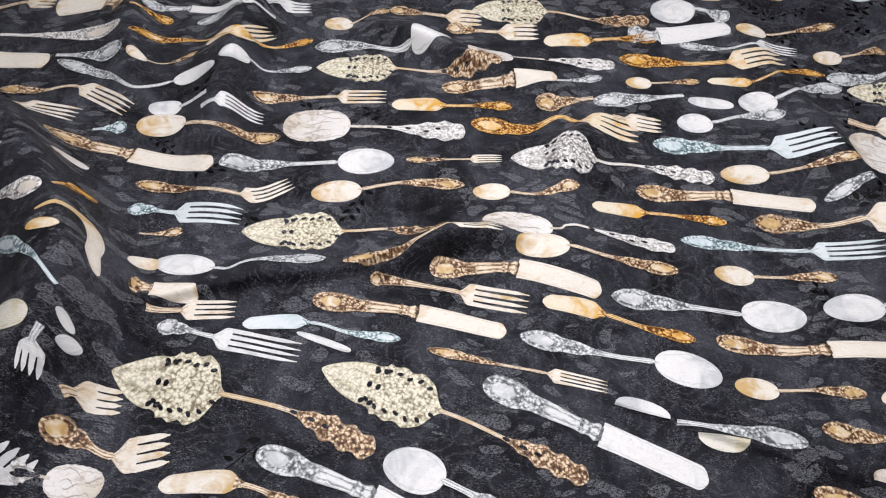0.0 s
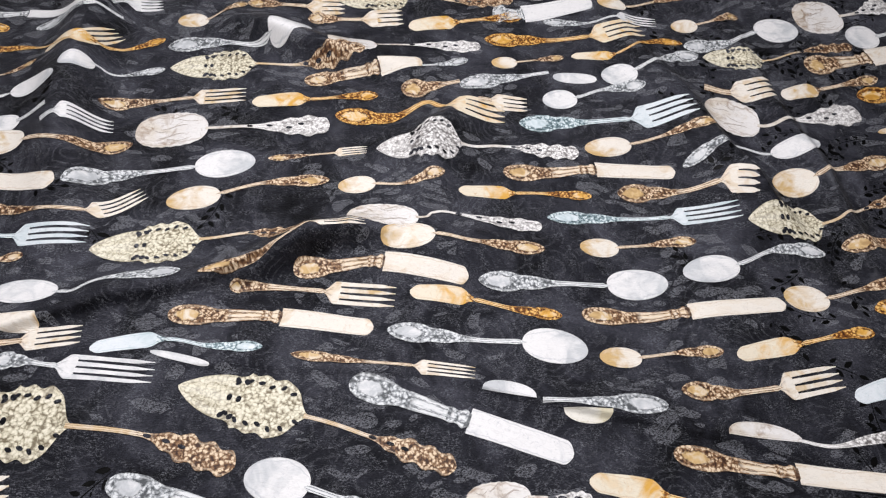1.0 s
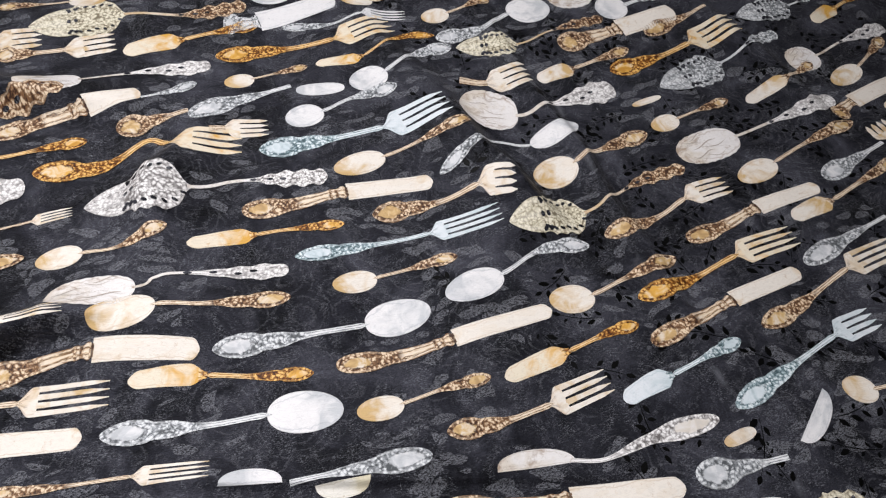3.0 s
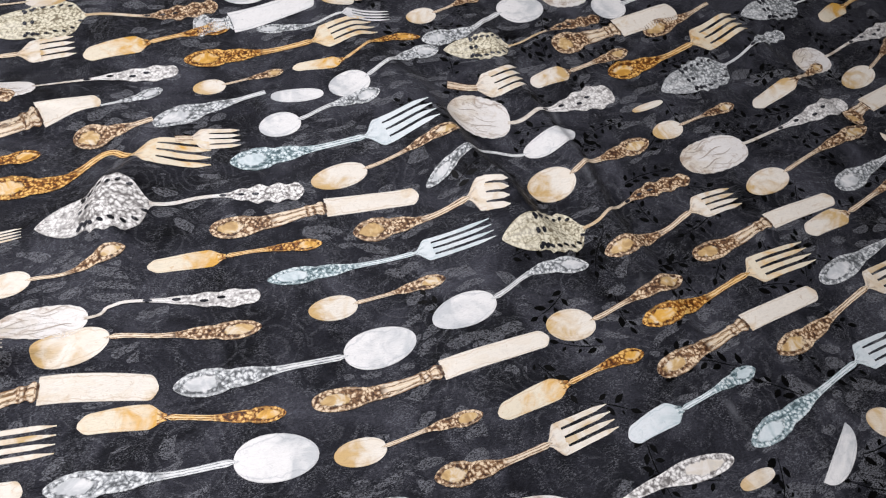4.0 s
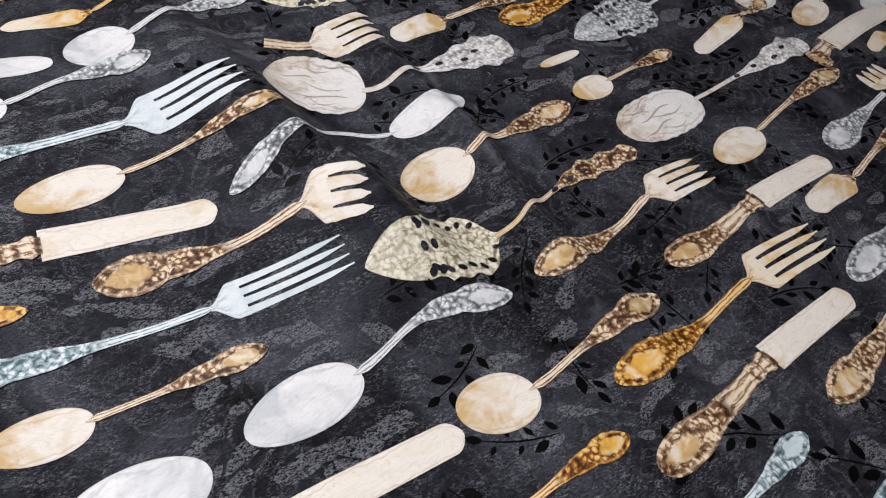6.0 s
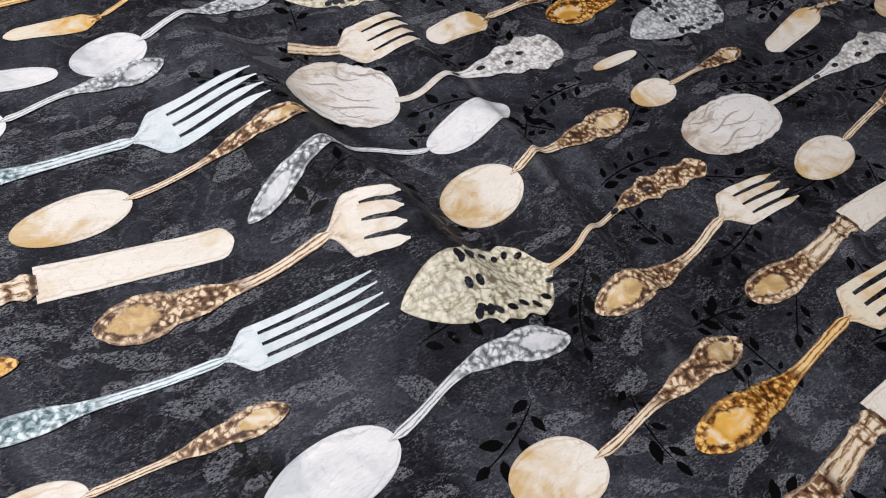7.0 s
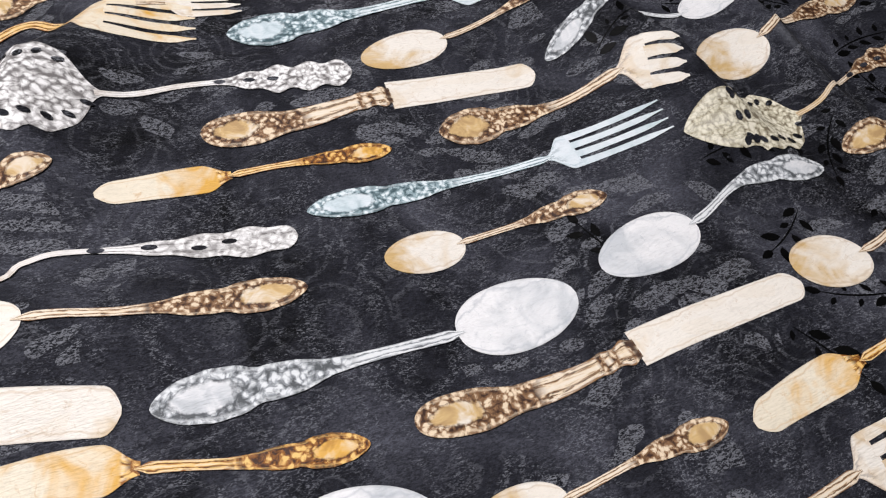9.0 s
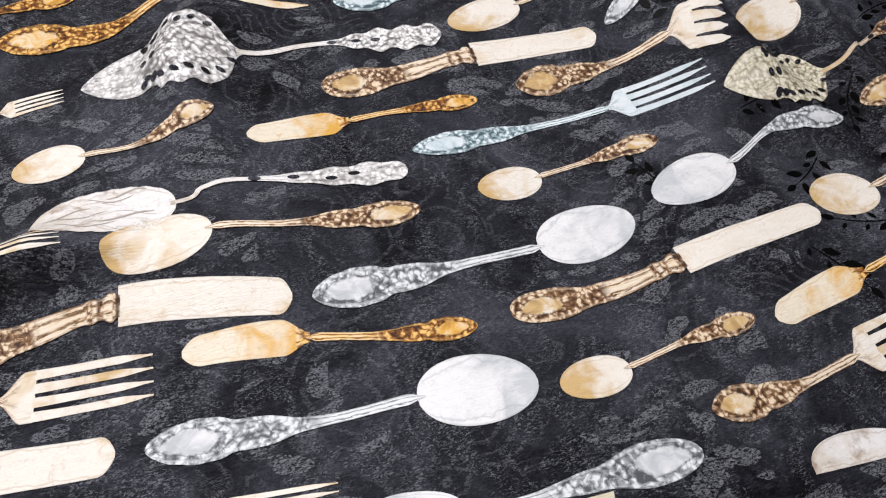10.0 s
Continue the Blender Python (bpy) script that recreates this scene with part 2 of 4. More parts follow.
WALL = plain_material("wall_paint", (0.42, 0.40, 0.38), 0.8, 3.0)
WOOD = plain_material("table_wood", (0.30, 0.19, 0.11), 0.5, 9.0)
SHELL_LINE = plain_material("shell_shadow", (0.42, 0.37, 0.32), 0.6, 160.0)
GROUND = plain_material("floor_boards", (0.26, 0.20, 0.15), 0.6, 5.0)


# ---- the room and the table ----
def box(name, low, high, material, parent=None):
    bm = bmesh.new()
    bmesh.ops.create_cube(bm, size=1)
    size = Vector(high) - Vector(low)
    bmesh.ops.scale(bm, vec=size, verts=bm.verts)
    bmesh.ops.translate(bm, vec=(Vector(high) + Vector(low)) / 2, verts=bm.verts)
    if min(size) > 0.03:
        bmesh.ops.bevel(bm, geom=bm.edges[:], offset=0.004, segments=2, affect="EDGES")
    me = bpy.data.meshes.new(name)
    bm.to_mesh(me)
    bm.free()
    me.materials.append(material)
    ob = new(name, me)
    ob.parent = parent
    return ob


LOW = -0.78
tagged(box("floor", (-2.6, -2.2, LOW - 0.1), (3.6, 3.3, LOW), GROUND), "plain dark floor under the table", "floor", kind="structure")
tagged(box("ceiling", (-2.6, -2.2, 2.3), (3.6, 3.3, 2.4), WALL), "plain pale ceiling", "ceiling", kind="structure")
tagged(box("wall_south", (-2.6, -2.3, LOW), (3.6, -2.2, 2.3), WALL), "plain pale painted wall", "wall", kind="structure")
tagged(box("wall_north", (-2.6, 3.3, LOW), (3.6, 3.4, 2.3), WALL), "plain pale painted wall", "wall", kind="structure")
tagged(box("wall_west", (-2.7, -2.3, LOW), (-2.6, 3.4, 2.3), WALL), "plain pale painted wall", "wall", kind="structure")
tagged(box("wall_east", (3.6, -2.3, LOW), (3.7, 3.4, 2.3), WALL), "plain pale painted wall", "wall", kind="structure")

table = tagged(new("table"), "plain wooden table hidden under the spread cloth", "table")
box("tabletop", (-0.85, -0.35, -0.06), (1.75, 1.55, -0.03), WOOD, table)
for lx in (-0.78, 1.60):
    for ly in (-0.28, 1.40):
        box("leg", (lx, ly, LOW), (lx + 0.08, ly + 0.08, -0.06), WOOD, table)


# ---- the cloth ----
def ridge(x, y, crest, left, right):
    """A fold along a crest of (x, y, height), falling off over the widths left and right of its way."""
    best = np.full(np.shape(x), 1e9)
    out = np.zeros(np.shape(x))
    for (ax, ay, ah), (bx, by, bh) in zip(crest, crest[1:]):
        dx, dy = bx - ax, by - ay
        k = np.clip(((x - ax) * dx + (y - ay) * dy) / (dx * dx + dy * dy), 0, 1)
        px, py = x - ax - k * dx, y - ay - k * dy
        d = np.hypot(px, py)
        side = dx * py - dy * px
        w = np.where(side > 0, left, right)
        h = (ah + (bh - ah) * k) * np.exp(-(d / w) ** 2)
        out = np.where(d < best, h, out)
        best = np.minimum(best, d)
    return out


def height(x, y):
    """The cloth's surface: a gentle dish, the folds that stand in it and fine puckers."""
    x, y = np.asarray(x, float), np.asarray(y, float)
    u, v = np.clip(x, -0.3, 1.1) - 0.4, np.clip(y, 0.2, 0.95) - 0.5
    z = 0.0003 - 0.0215 * u + 0.0241 * v + 0.0575 * u * u + 0.0772 * u * v + 0.1357 * v * v
    z = np.minimum(z, 0.05)
    # the standing fold with the deep shadow below it, and the long pleat that runs out of it
    z = z + ridge(x, y, [(-0.17, 0.40, 0), (-0.12, 0.422, 0.011), (-0.034, 0.456, 0.014), (0.05, 0.477, 0.013), (0.10, 0.503, 0.005), (0.13, 0.52, 0)], 0.03, 0.0035)
    z = z + ridge(x, y, [(0.02, 0.465, 0), (0.081, 0.484, 0.016), (0.135, 0.516, 0.034), (0.175, 0.522, 0.028), (0.20, 0.524, 0.012), (0.225, 0.522, 0)], 0.024, 0.0075)
    z = z + ridge(x, y, [(0.16, 0.52, 0), (0.225, 0.515, 0.010), (0.30, 0.507, 0.014), (0.36, 0.507, 0.012), (0.44, 0.515, 0)], 0.036, 0.045)
    # the upright fold and its steep flank
    z = z + ridge(x, y, [(-0.12, 1.1, 0.03), (-0.135, 0.882, 0.034), (-0.138, 0.784, 0.036), (-0.135, 0.72, 0.034), (-0.122, 0.655, 0.026), (-0.095, 0.565, 0.016), (-0.07, 0.5, 0)], 0.024, 0.042)
    z = z + ridge(x, y, [(-0.30, 1.05, 0.018), (-0.286, 0.862, 0.024), (-0.270, 0.80, 0.022), (-0.244, 0.73, 0.016), (-0.21, 0.65, 0)], 0.022, 0.03)
    # the loose roll of cloth
    z = z + ridge(x, y, [(-0.4, 0.66, 0.03), (-0.33, 0.621, 0.058), (-0.258, 0.542, 0.073), (-0.204, 0.476, 0.083), (-0.172, 0.421, 0.088), (-0.163, 0.38, 0.083), (-0.171, 0.343, 0.068), (-0.181, 0.306, 0.048), (-0.186, 0.262, 0.038), (-0.216, 0.142, 0.0)], 0.026, 0.07)
    # folds further off
    z = z + ridge(x, y, [(0.0, 0.90, 0), (0.075, 0.842, 0.034), (0.123, 0.812, 0.036), (0.162, 0.803, 0.03), (0.209, 0.795, 0.016), (0.29, 0.78, 0)], 0.035, 0.014)
    z = z + ridge(x, y, [(0.34, 0.76, 0), (0.299, 0.705, 0.014), (0.268, 0.672, 0.024), (0.258, 0.640, 0.02), (0.262, 0.59, 0.006), (0.27, 0.55, 0)], 0.03, 0.018)
    z = z + ridge(x, y, [(0.52, 0.95, 0), (0.537, 0.822, 0.008), (0.578, 0.726, 0.013), (0.589, 0.628, 0.023), (0.608, 0.584, 0.027), (0.620, 0.547, 0.021), (0.634, 0.515, 0.009), (0.646, 0.46, 0)], 0.016, 0.042)
    # sharp creases left from folding
    z = z + ridge(x, y, [(0.67, 1.0, 0.003), (0.682, 0.81, 0.005), (0.684, 0.738, 0.006), (0.689, 0.679, 0.007), (0.704, 0.595, 0.010), (0.702, 0.531, 0.009), (0.711, 0.469, 0.006), (0.703, 0.362, 0.004), (0.689, 0.303, 0.003), (0.67, 0.2, 0)], 0.010, 0.022)
    z = z + ridge(x, y, [(0.93, 0.9, 0), (0.975, 0.728, 0.006), (0.986, 0.70, 0.008), (1.002, 0.626, 0.006), (1.009, 0.50, 0)], 0.012, 0.022)
    z = z + ridge(x, y, [(-0.06, 0.40, 0), (0.06, 0.39, 0.004), (0.229, 0.375, 0.004), (0.327, 0.345, 0.006), (0.471, 0.303, 0.006), (0.545, 0.283, 0.005), (0.62, 0.26, 0)], 0.022, 0.0035)
    # soft hollows and swells
    for cx, cy, rise in ((0.54, 0.30, -0.0115), (0.24, 0.62, 0.0107), (-0.08, 0.38, 0.0089), (-0.08, 0.70, -0.0079), (-0.08, 0.30, -0.0072), (0.24, 0.54, 0.0062), (0.34, 0.54, -0.0059), (0.64, 0.38, 0.0053), (0.44, 0.54, -0.0051), (0.44, 0.46, -0.0045), (0.74, 0.54, -0.0045), (0.54, 0.54, 0.0043), (0.85, 0.46, 0.0042), (0.44, 0.62, 0.0040), (0.74, 0.30, 0.0033), (0.64, 0.54, -0.0032), (0.64, 0.46, -0.0032), (0.64, 0.62, 0.0023), (0.34, 0.38, -0.0021), (0.54, 0.70, 0.0020), (0.54, 0.46, 0.0017), (-0.08, 0.46, 0.0016), (0.44, 0.38, -0.0015), (0.34, 0.62, 0.0013), (0.64, 0.70, -0.0011), (0.74, 0.38, 0.0008), (0.85, 0.54, -0.0006), (0.14, 0.30, -0.0005), (0.24, 0.46, -0.0005), (0.04, 0.62, -0.0004)):
        z = z + rise * np.exp(-((x - cx) ** 2 + (y - cy) ** 2) / 0.0045)
    # puckers
    z = z + 0.0011 * np.sin(34 * x + 9 * y + 1.3) * np.sin(23 * y - 12 * x) + 0.0006 * np.sin(71 * x - 40 * y) * np.sin(52 * y + 31 * x + 2)
    return z


def build_cloth():
    # closer mesh where the sharp folds stand
    xs = np.concatenate([np.arange(-0.80, -0.36, 0.004), np.arange(-0.36, 0.26, 0.002), np.arange(0.26, 1.02, 0.003), np.arange(1.02, 1.70, 0.005)])
    ys = np.concatenate([np.arange(-0.30, 0.16, 0.005), np.arange(0.16, 0.56, 0.002), np.arange(0.56, 0.90, 0.003), np.arange(0.90, 1.50, 0.005)])
    gx, gy = np.meshgrid(xs, ys)
    co = np.stack([gx, gy, height(gx, gy)], axis=-1).reshape(-1, 3)
    w, h = len(xs), len(ys)
    i = (np.arange(h - 1)[:, None] * w + np.arange(w - 1)[None]).ravel()
    faces = np.stack([i, i + 1, i + 1 + w, i + w], axis=1)
    me = bpy.data.meshes.new("fabric")
    me.from_pydata(co, [], faces.tolist())
    me.shade_smooth()
    me.materials.append(CLOTH)
    return new("fabric", me)


fabric = tagged(build_cloth(), "black jacquard fabric printed with antique cutlery, rumpled on a table", "fabric")


# ---- the print ----
PRINTED = []


class Spine:
    """A smooth line through points of the plan, by its length."""

    def __init__(self, points):
        p = [np.array(q, float) for q in points]
        p = [2 * p[0] - p[1]] + p + [2 * p[-1] - p[-2]]
        line, marks = [], [0]
        for a, b, c, d in zip(p, p[1:], p[2:], p[3:]):
            for k in np.linspace(0, 1, 24, endpoint=False):
                line.append(0.5 * (2 * b + (c - a) * k + (2 * a - 5 * b + 4 * c - d) * k ** 2 + (3 * b - a - 3 * c + d) * k ** 3))
            marks.append(len(line))
        line.append(p[-2])
        self.xy = np.array(line)
        self.s = np.concatenate([[0], np.cumsum(np.hypot(*np.diff(self.xy, axis=0).T))])
        self.length = self.s[-1]
        self.neck = self.s[marks[1]]
        PRINTED.extend(self.xy[::12])
        t = np.gradient(self.xy, axis=0)
        t /= np.hypot(t[:, 0], t[:, 1])[:, None]
        self.n = np.stack([-t[:, 1], t[:, 0]], axis=1)

    def at(self, s, off):
        x = np.interp(s, self.s, self.xy[:, 0]) + off * np.interp(s, self.s, self.n[:, 0])
        y = np.interp(s, self.s, self.xy[:, 1]) + off * np.interp(s, self.s, self.n[:, 1])
        return x, y


WORDS = {
    "silver_print": "pale silver-grey print with chased handle",
    "pearl_print": "white mother-of-pearl print with brown stains",
    "gold_print": "cream and brown gilt print with chased handle",
    "amber_print": "cream and orange amber print with chased handle",
    "teal_print": "pale blue-green tarnished silver print",
    "olive_print": "yellowish pierced openwork silver print",
}


class Sheet:
    """Thin printed strips that follow the cloth, gathered into one mesh."""

    def __init__(self, spine, lift):
        self.spine, self.lift, self.co, self.faces = spine, lift, [], []
        self.flat, self.ornate, self.edge, self.along, self.oval = [], [], [], [], []
        self.seed = random.random() * 7

    def strip(self, s0, s1, half, ornate, middle=lambda k: 0.0, across=7, edge=1.0, rows=None, flip=False, level=None):
        n = rows or max(6, int((s1 - s0) / 0.0035) + 2)
        base = len(self.co)
        for i in range(n):
            k = 0.35 * i / (n - 1) + 0.65 * (0.5 - 0.5 * math.cos(math.pi * i / (n - 1)))
            s = s0 + (s1 - s0) * k
            w, m = max(half(k), 0.0001), middle(k)
            for j in range(across):
                v = 2 * j / (across - 1) - 1
                x, y = self.spine.at(s, m + v * w)
                self.co.append((x, y, 0.0))
                self.flat.append((s + self.seed, m + v * w, self.seed))
                kind = ornate(k, v)
                chased, oval = kind if isinstance(kind, tuple) else (kind, 3.0)
                self.ornate.append(chased)
                self.oval.append(oval)
                self.edge.append(abs(v) * edge)
                self.along.append(level(k) if callable(level) else level if level is not None else 1 - k if flip else k)
        for i in range(n - 1):
            for j in range(across - 1):
                a = base + i * across + j
                self.faces.append((a, a + 1, a + across + 1, a + across))

    def disc(self, s, off, long, wide, turn=0.0):
        base, n = len(self.co), 9
        for i in range(n):
            a = 2 * math.pi * i / n
            u, v = long * math.cos(a), wide * math.sin(a)
            x, y = self.spine.at(s + u * math.cos(turn) - v * math.sin(turn), off + u * math.sin(turn) + v * math.cos(turn))
            self.co.append((x, y, 0.0))
            self.flat.append((s + u, off + v, self.seed))
            self.ornate.append(0.0), self.edge.append(0.0), self.along.append(0.5), self.oval.append(3.0)
        self.faces.append(tuple(range(base, base + n)))

    def make(self, name, material, parent):
        co = np.array(self.co)
        co[:, 2] = height(co[:, 0], co[:, 1]) + self.lift
        me = bpy.data.meshes.new(name)
        me.from_pydata(co, [], self.faces)
        me.shade_smooth()
        for key, values in (("ornate", self.ornate), ("edge", self.edge), ("along", self.along), ("oval", self.oval)):
            me.attributes.new(key, "FLOAT", "POINT").data.foreach_set("value", values)
        me.attributes.new("flat", "FLOAT_VECTOR", "POINT").data.foreach_set("vector", np.array(self.flat).ravel())
        me.materials.append(material)
        ob = new(name, me)
        ob.parent = parent
        if parent is fabric:
            tagged(ob, WORDS[material.name])
        if name in ("pierced_hole", "rib"):
            tagged(ob, kind="stuff")
        return ob


def smooth(k, a, b):
    k = min(max((k - a) / (b - a), 0), 1)
    return k * k * (3 - 2 * k)


def dome(k, p=2.0):
    return max(1 - abs(2 * k - 1) ** p, 0) ** (1 / p)


FILM, TOP_FILM, DOTS = 0.0007, 0.0010, 0.0013


def medallion(q, v, centre=0.58, long=0.33, wide=0.68):
    """The chased end of a handle: how chased it is, and how far out from its tinted oval (1 at the oval's edge)."""
    return 0.9, min(math.hypot((q - centre) / long, v / wide), 3.0)


def ornate_handle(tone, line, start, slim, stout, parent, knob=0.36, name="handle"):
    """A slim stem that swells into a chased oval end."""
    sheet = Sheet(line, TOP_FILM)
    first = 1 - knob
    if line.length - start < 0.045:
        sheet.strip(start, line.length, lambda k: slim * (1 + 0.4 * k), lambda k, v: 0.4, across=7, rows=14)
        return sheet.make(name, TONES[tone], parent)

    def half(k):
        stem = slim * (1.0 - 0.2 * math.sin(math.pi * min(k / 0.5, 1)) + 0.55 * smooth(k, 0.35, first))
        q = (k - first) / knob
        reach = abs(q - 0.46) / (0.54 if q > 0.46 else 0.46)
        oval = stout * max(1 - reach ** 2.0, 0) ** 0.62 if q > 0 else 0.0
        waist = stout * 0.70 * smooth(q, -0.85, -0.05) * (1 - smooth(q, 0.1, 0.5)) if q > -0.85 else 0.0
        tail = stem * (1 - smooth(q, 0.3, 0.7)) if q > 0 else stem
        return max(oval, waist, tail) * (1 + 0.02 * math.sin(k * 70) * smooth(q, -0.5, 0)) * (0.15 + 0.85 * smooth(k, 0, 0.07))

    def ornate(k, v):
        q = (k - first) / knob
        if q > 0.10:
            return medallion(q, v)
        return 0.30 + 0.65 * smooth(k, first - 0.30, first - 0.12)

    sheet.strip(start, line.length, half, ornate, across=11, rows=56)
    return sheet.make(name, TONES[tone], parent)


def spoon(tone, wide, *points):
    line = Spine(points)
    sheet = Sheet(line, FILM)

    def half(k):
        return 0.5 * wide * (max(1 - abs(2 * k - 1) ** 2.05, 0) ** 0.5) * (1 + 0.14 * (k - 0.5))

    sheet.strip(0, line.neck, half, lambda k, v: 0.0, across=13, rows=34)
    ob = sheet.make("printed_spoon", TONES[tone], fabric)
    ornate_handle(tone, line, line.neck - 0.004, 0.085 * wide, 0.29 * wide, ob, knob=0.36)
    return ob


def fork(tone, wide, *points, tines=4, knob=0.36):
    line = Spine(points)
    sheet = Sheet(line, FILM)
    slender = smooth(line.neck / wide, 1.3, 2.2)
    root = line.neck * (0.60 + 0.21 * slender)
    stout = 0.35 - 0.07 * slender
    pitch = wide / tines
    self_level = random.random()
    sheet.strip(root, line.neck + 0.003, lambda k: wide * (0.40 * (1 - smooth(k, 0.30, 1.0)) + 0.07), lambda k, v: 0.14 * smooth(k, 0.2, 0.6), across=9, rows=22, level=0.42 + 0.3 * self_level)
    ob = sheet.make("printed_fork", TONES[tone], fabric)
    for i in range(tines):
        off = (i - (tines - 1) / 2) * pitch
        tine = Sheet(line, FILM)
        tine.strip(0, root + 0.001, lambda k: pitch * (0.07 + (stout - 0.06) * smooth(k, 0, 0.30) + 0.07 * smooth(k, 0.6, 1)), lambda k, v: 0.0, lambda k: off * (0.95 + 0.05 * k), across=4, edge=0.8, level=0.42 + 0.3 * self_level)
        tine.make("tine", TONES[tone], ob)
    ornate_handle(tone, line, line.neck - 0.001, 0.11 * wide, 0.36 * wide if knob > 0.2 else 0.2 * wide, ob, knob=knob)
    return ob


def knife(tone, wide, *points):
    line = Spine(points)
    sheet = Sheet(line, FILM)
    sheet.strip(0, line.neck, lambda k: 0.5 * wide * (0.90 + 0.10 * k) * (1 - (1 - min(k / 0.09, 1)) ** 2.5 * 0.85), lambda k, v: 0.0, lambda k: wide * 0.05 * (1 - k) ** 2, across=9, rows=30, level=lambda k: 0.35 + 0.75 * math.sin(2.6 * k + 0.2))
    ob = sheet.make("printed_knife", TONES[tone], fabric)
    grip_part = Sheet(line, TOP_FILM)

    def half(k):
        collar = 0.12 * wide * math.exp(-((k - 0.05) / 0.03) ** 2) + 0.06 * wide * math.exp(-((k - 0.16) / 0.03) ** 2)
        body = wide * (0.25 + 0.10 * smooth(k, 0.15, 0.5) + 0.20 * smooth(k, 0.55, 0.75))
        return (body + collar) * max(1 - max((k - 0.72) / 0.28, 0) ** 3.5, 0) ** 0.5

    def ornate(k, v):
        if k > 0.66:
            return medallion((k - 0.66) / 0.34, v, 0.50, 0.36, 0.64)
        rings = 1.5 * math.exp(-((k - 0.015) / 0.02) ** 2) + 0.9 * math.exp(-((k - 0.11) / 0.015) ** 2) + 0.9 * math.exp(-((k - 0.17) / 0.015) ** 2)
        return 0.22 + rings + 0.75 * smooth(k, 0.40, 0.56)

    grip_part.strip(line.neck - 0.001, line.length, half, ornate, across=11, rows=64)
    grip_part.make("handle", TONES[tone], ob)
    return ob


def spreader(tone, wide, *points):
    line = Spine(points)
    sheet = Sheet(line, FILM)
    sheet.strip(0, line.neck, lambda k: 0.5 * wide * (0.84 + 0.20 * smooth(k, 0.1, 0.7)) * (1 - (1 - min(k / 0.16, 1)) ** 2.2 * 0.8) * (1 - 0.72 * smooth(k, 0.78, 1.0)), lambda k, v: 0.8 * smooth(k, 0.86, 0.97), lambda k: 0.08 * wide * math.sin(3 * k), across=9, rows=34, flip=True)
    ob = sheet.make("printed_butter_knife", TONES[tone], fabric)
    ornate_handle(tone, line, line.neck - 0.002, 0.14 * wide, 0.38 * wide, ob, knob=0.36)
    return ob


def server(tone, wide, *points):
    """A pierced pie server: a leaf with a scalloped, holed back half and a flowered handle."""
    line = Spine(points)
    sheet = Sheet(line, FILM)

    def half(k):
        leaf = 0.40 * wide * math.sin(math.pi * min(k / 0.80, 1)) ** 0.75 if k < 0.5 else 0.38 * wide
        back = 0.50 * wide * smooth(k, 0.38, 0.50) * (1 - smooth(k, 0.80, 1.0) * 0.93)
        return max(leaf * (1 - smooth(k, 0.5, 0.95)), back) * (1 + 0.055 * math.sin(k * 44) * smooth(k, 0.36, 0.45))

    sheet.strip(0, line.neck, half, lambda k, v: 0.56 + 0.14 * smooth(k, 0.30, 0.5), across=13, rows=64)
    ob = sheet.make("printed_pie_server", TONES[tone], fabric)
    holes = Sheet(line, DOTS)
    for i in range(13):
        k = 0.42 + 0.50 * (i // 2) / 6
        side = 1 if i % 2 else -1
        holes.disc(k * line.neck, side * (half(k) * 0.70), 0.0029, 0.0017, 0.6 * side + 0.3 * math.sin(i * 2.2))
    for k in (0.40, 0.47):
        for off in (-0.32, 0.0, 0.32):
            holes.disc(k * line.neck + 0.004 * math.sin(9 * off), off * wide, 0.0022, 0.0030, off * 2)
    holes.make("pierced_hole", CLOTH, ob)
    stem = Sheet(line, TOP_FILM)

    def stem_half(k):
        swell = smooth(k, 0.42, 0.7)
        return (0.035 * wide + 0.15 * wide * swell * (1 + 0.22 * math.sin(k * 48))) * max(1 - max((k - 0.86) / 0.14, 0) ** 3, 0) ** 0.5

    stem.strip(line.neck - 0.004, line.length, stem_half, lambda k, v: 0.15 + 0.85 * smooth(k, 0.35, 0.6), across=9, rows=60)
    stem.make("handle", TONES["gold" if tone == "olive" else tone], ob)
    gaps = Sheet(line, DOTS)
    for k in (0.44, 0.56, 0.66):
        gaps.disc(line.neck + k * (line.length - line.neck), 0.0, 0.0034, 0.0017)
    gaps.make("pierced_hole", CLOTH, ob)
    return ob


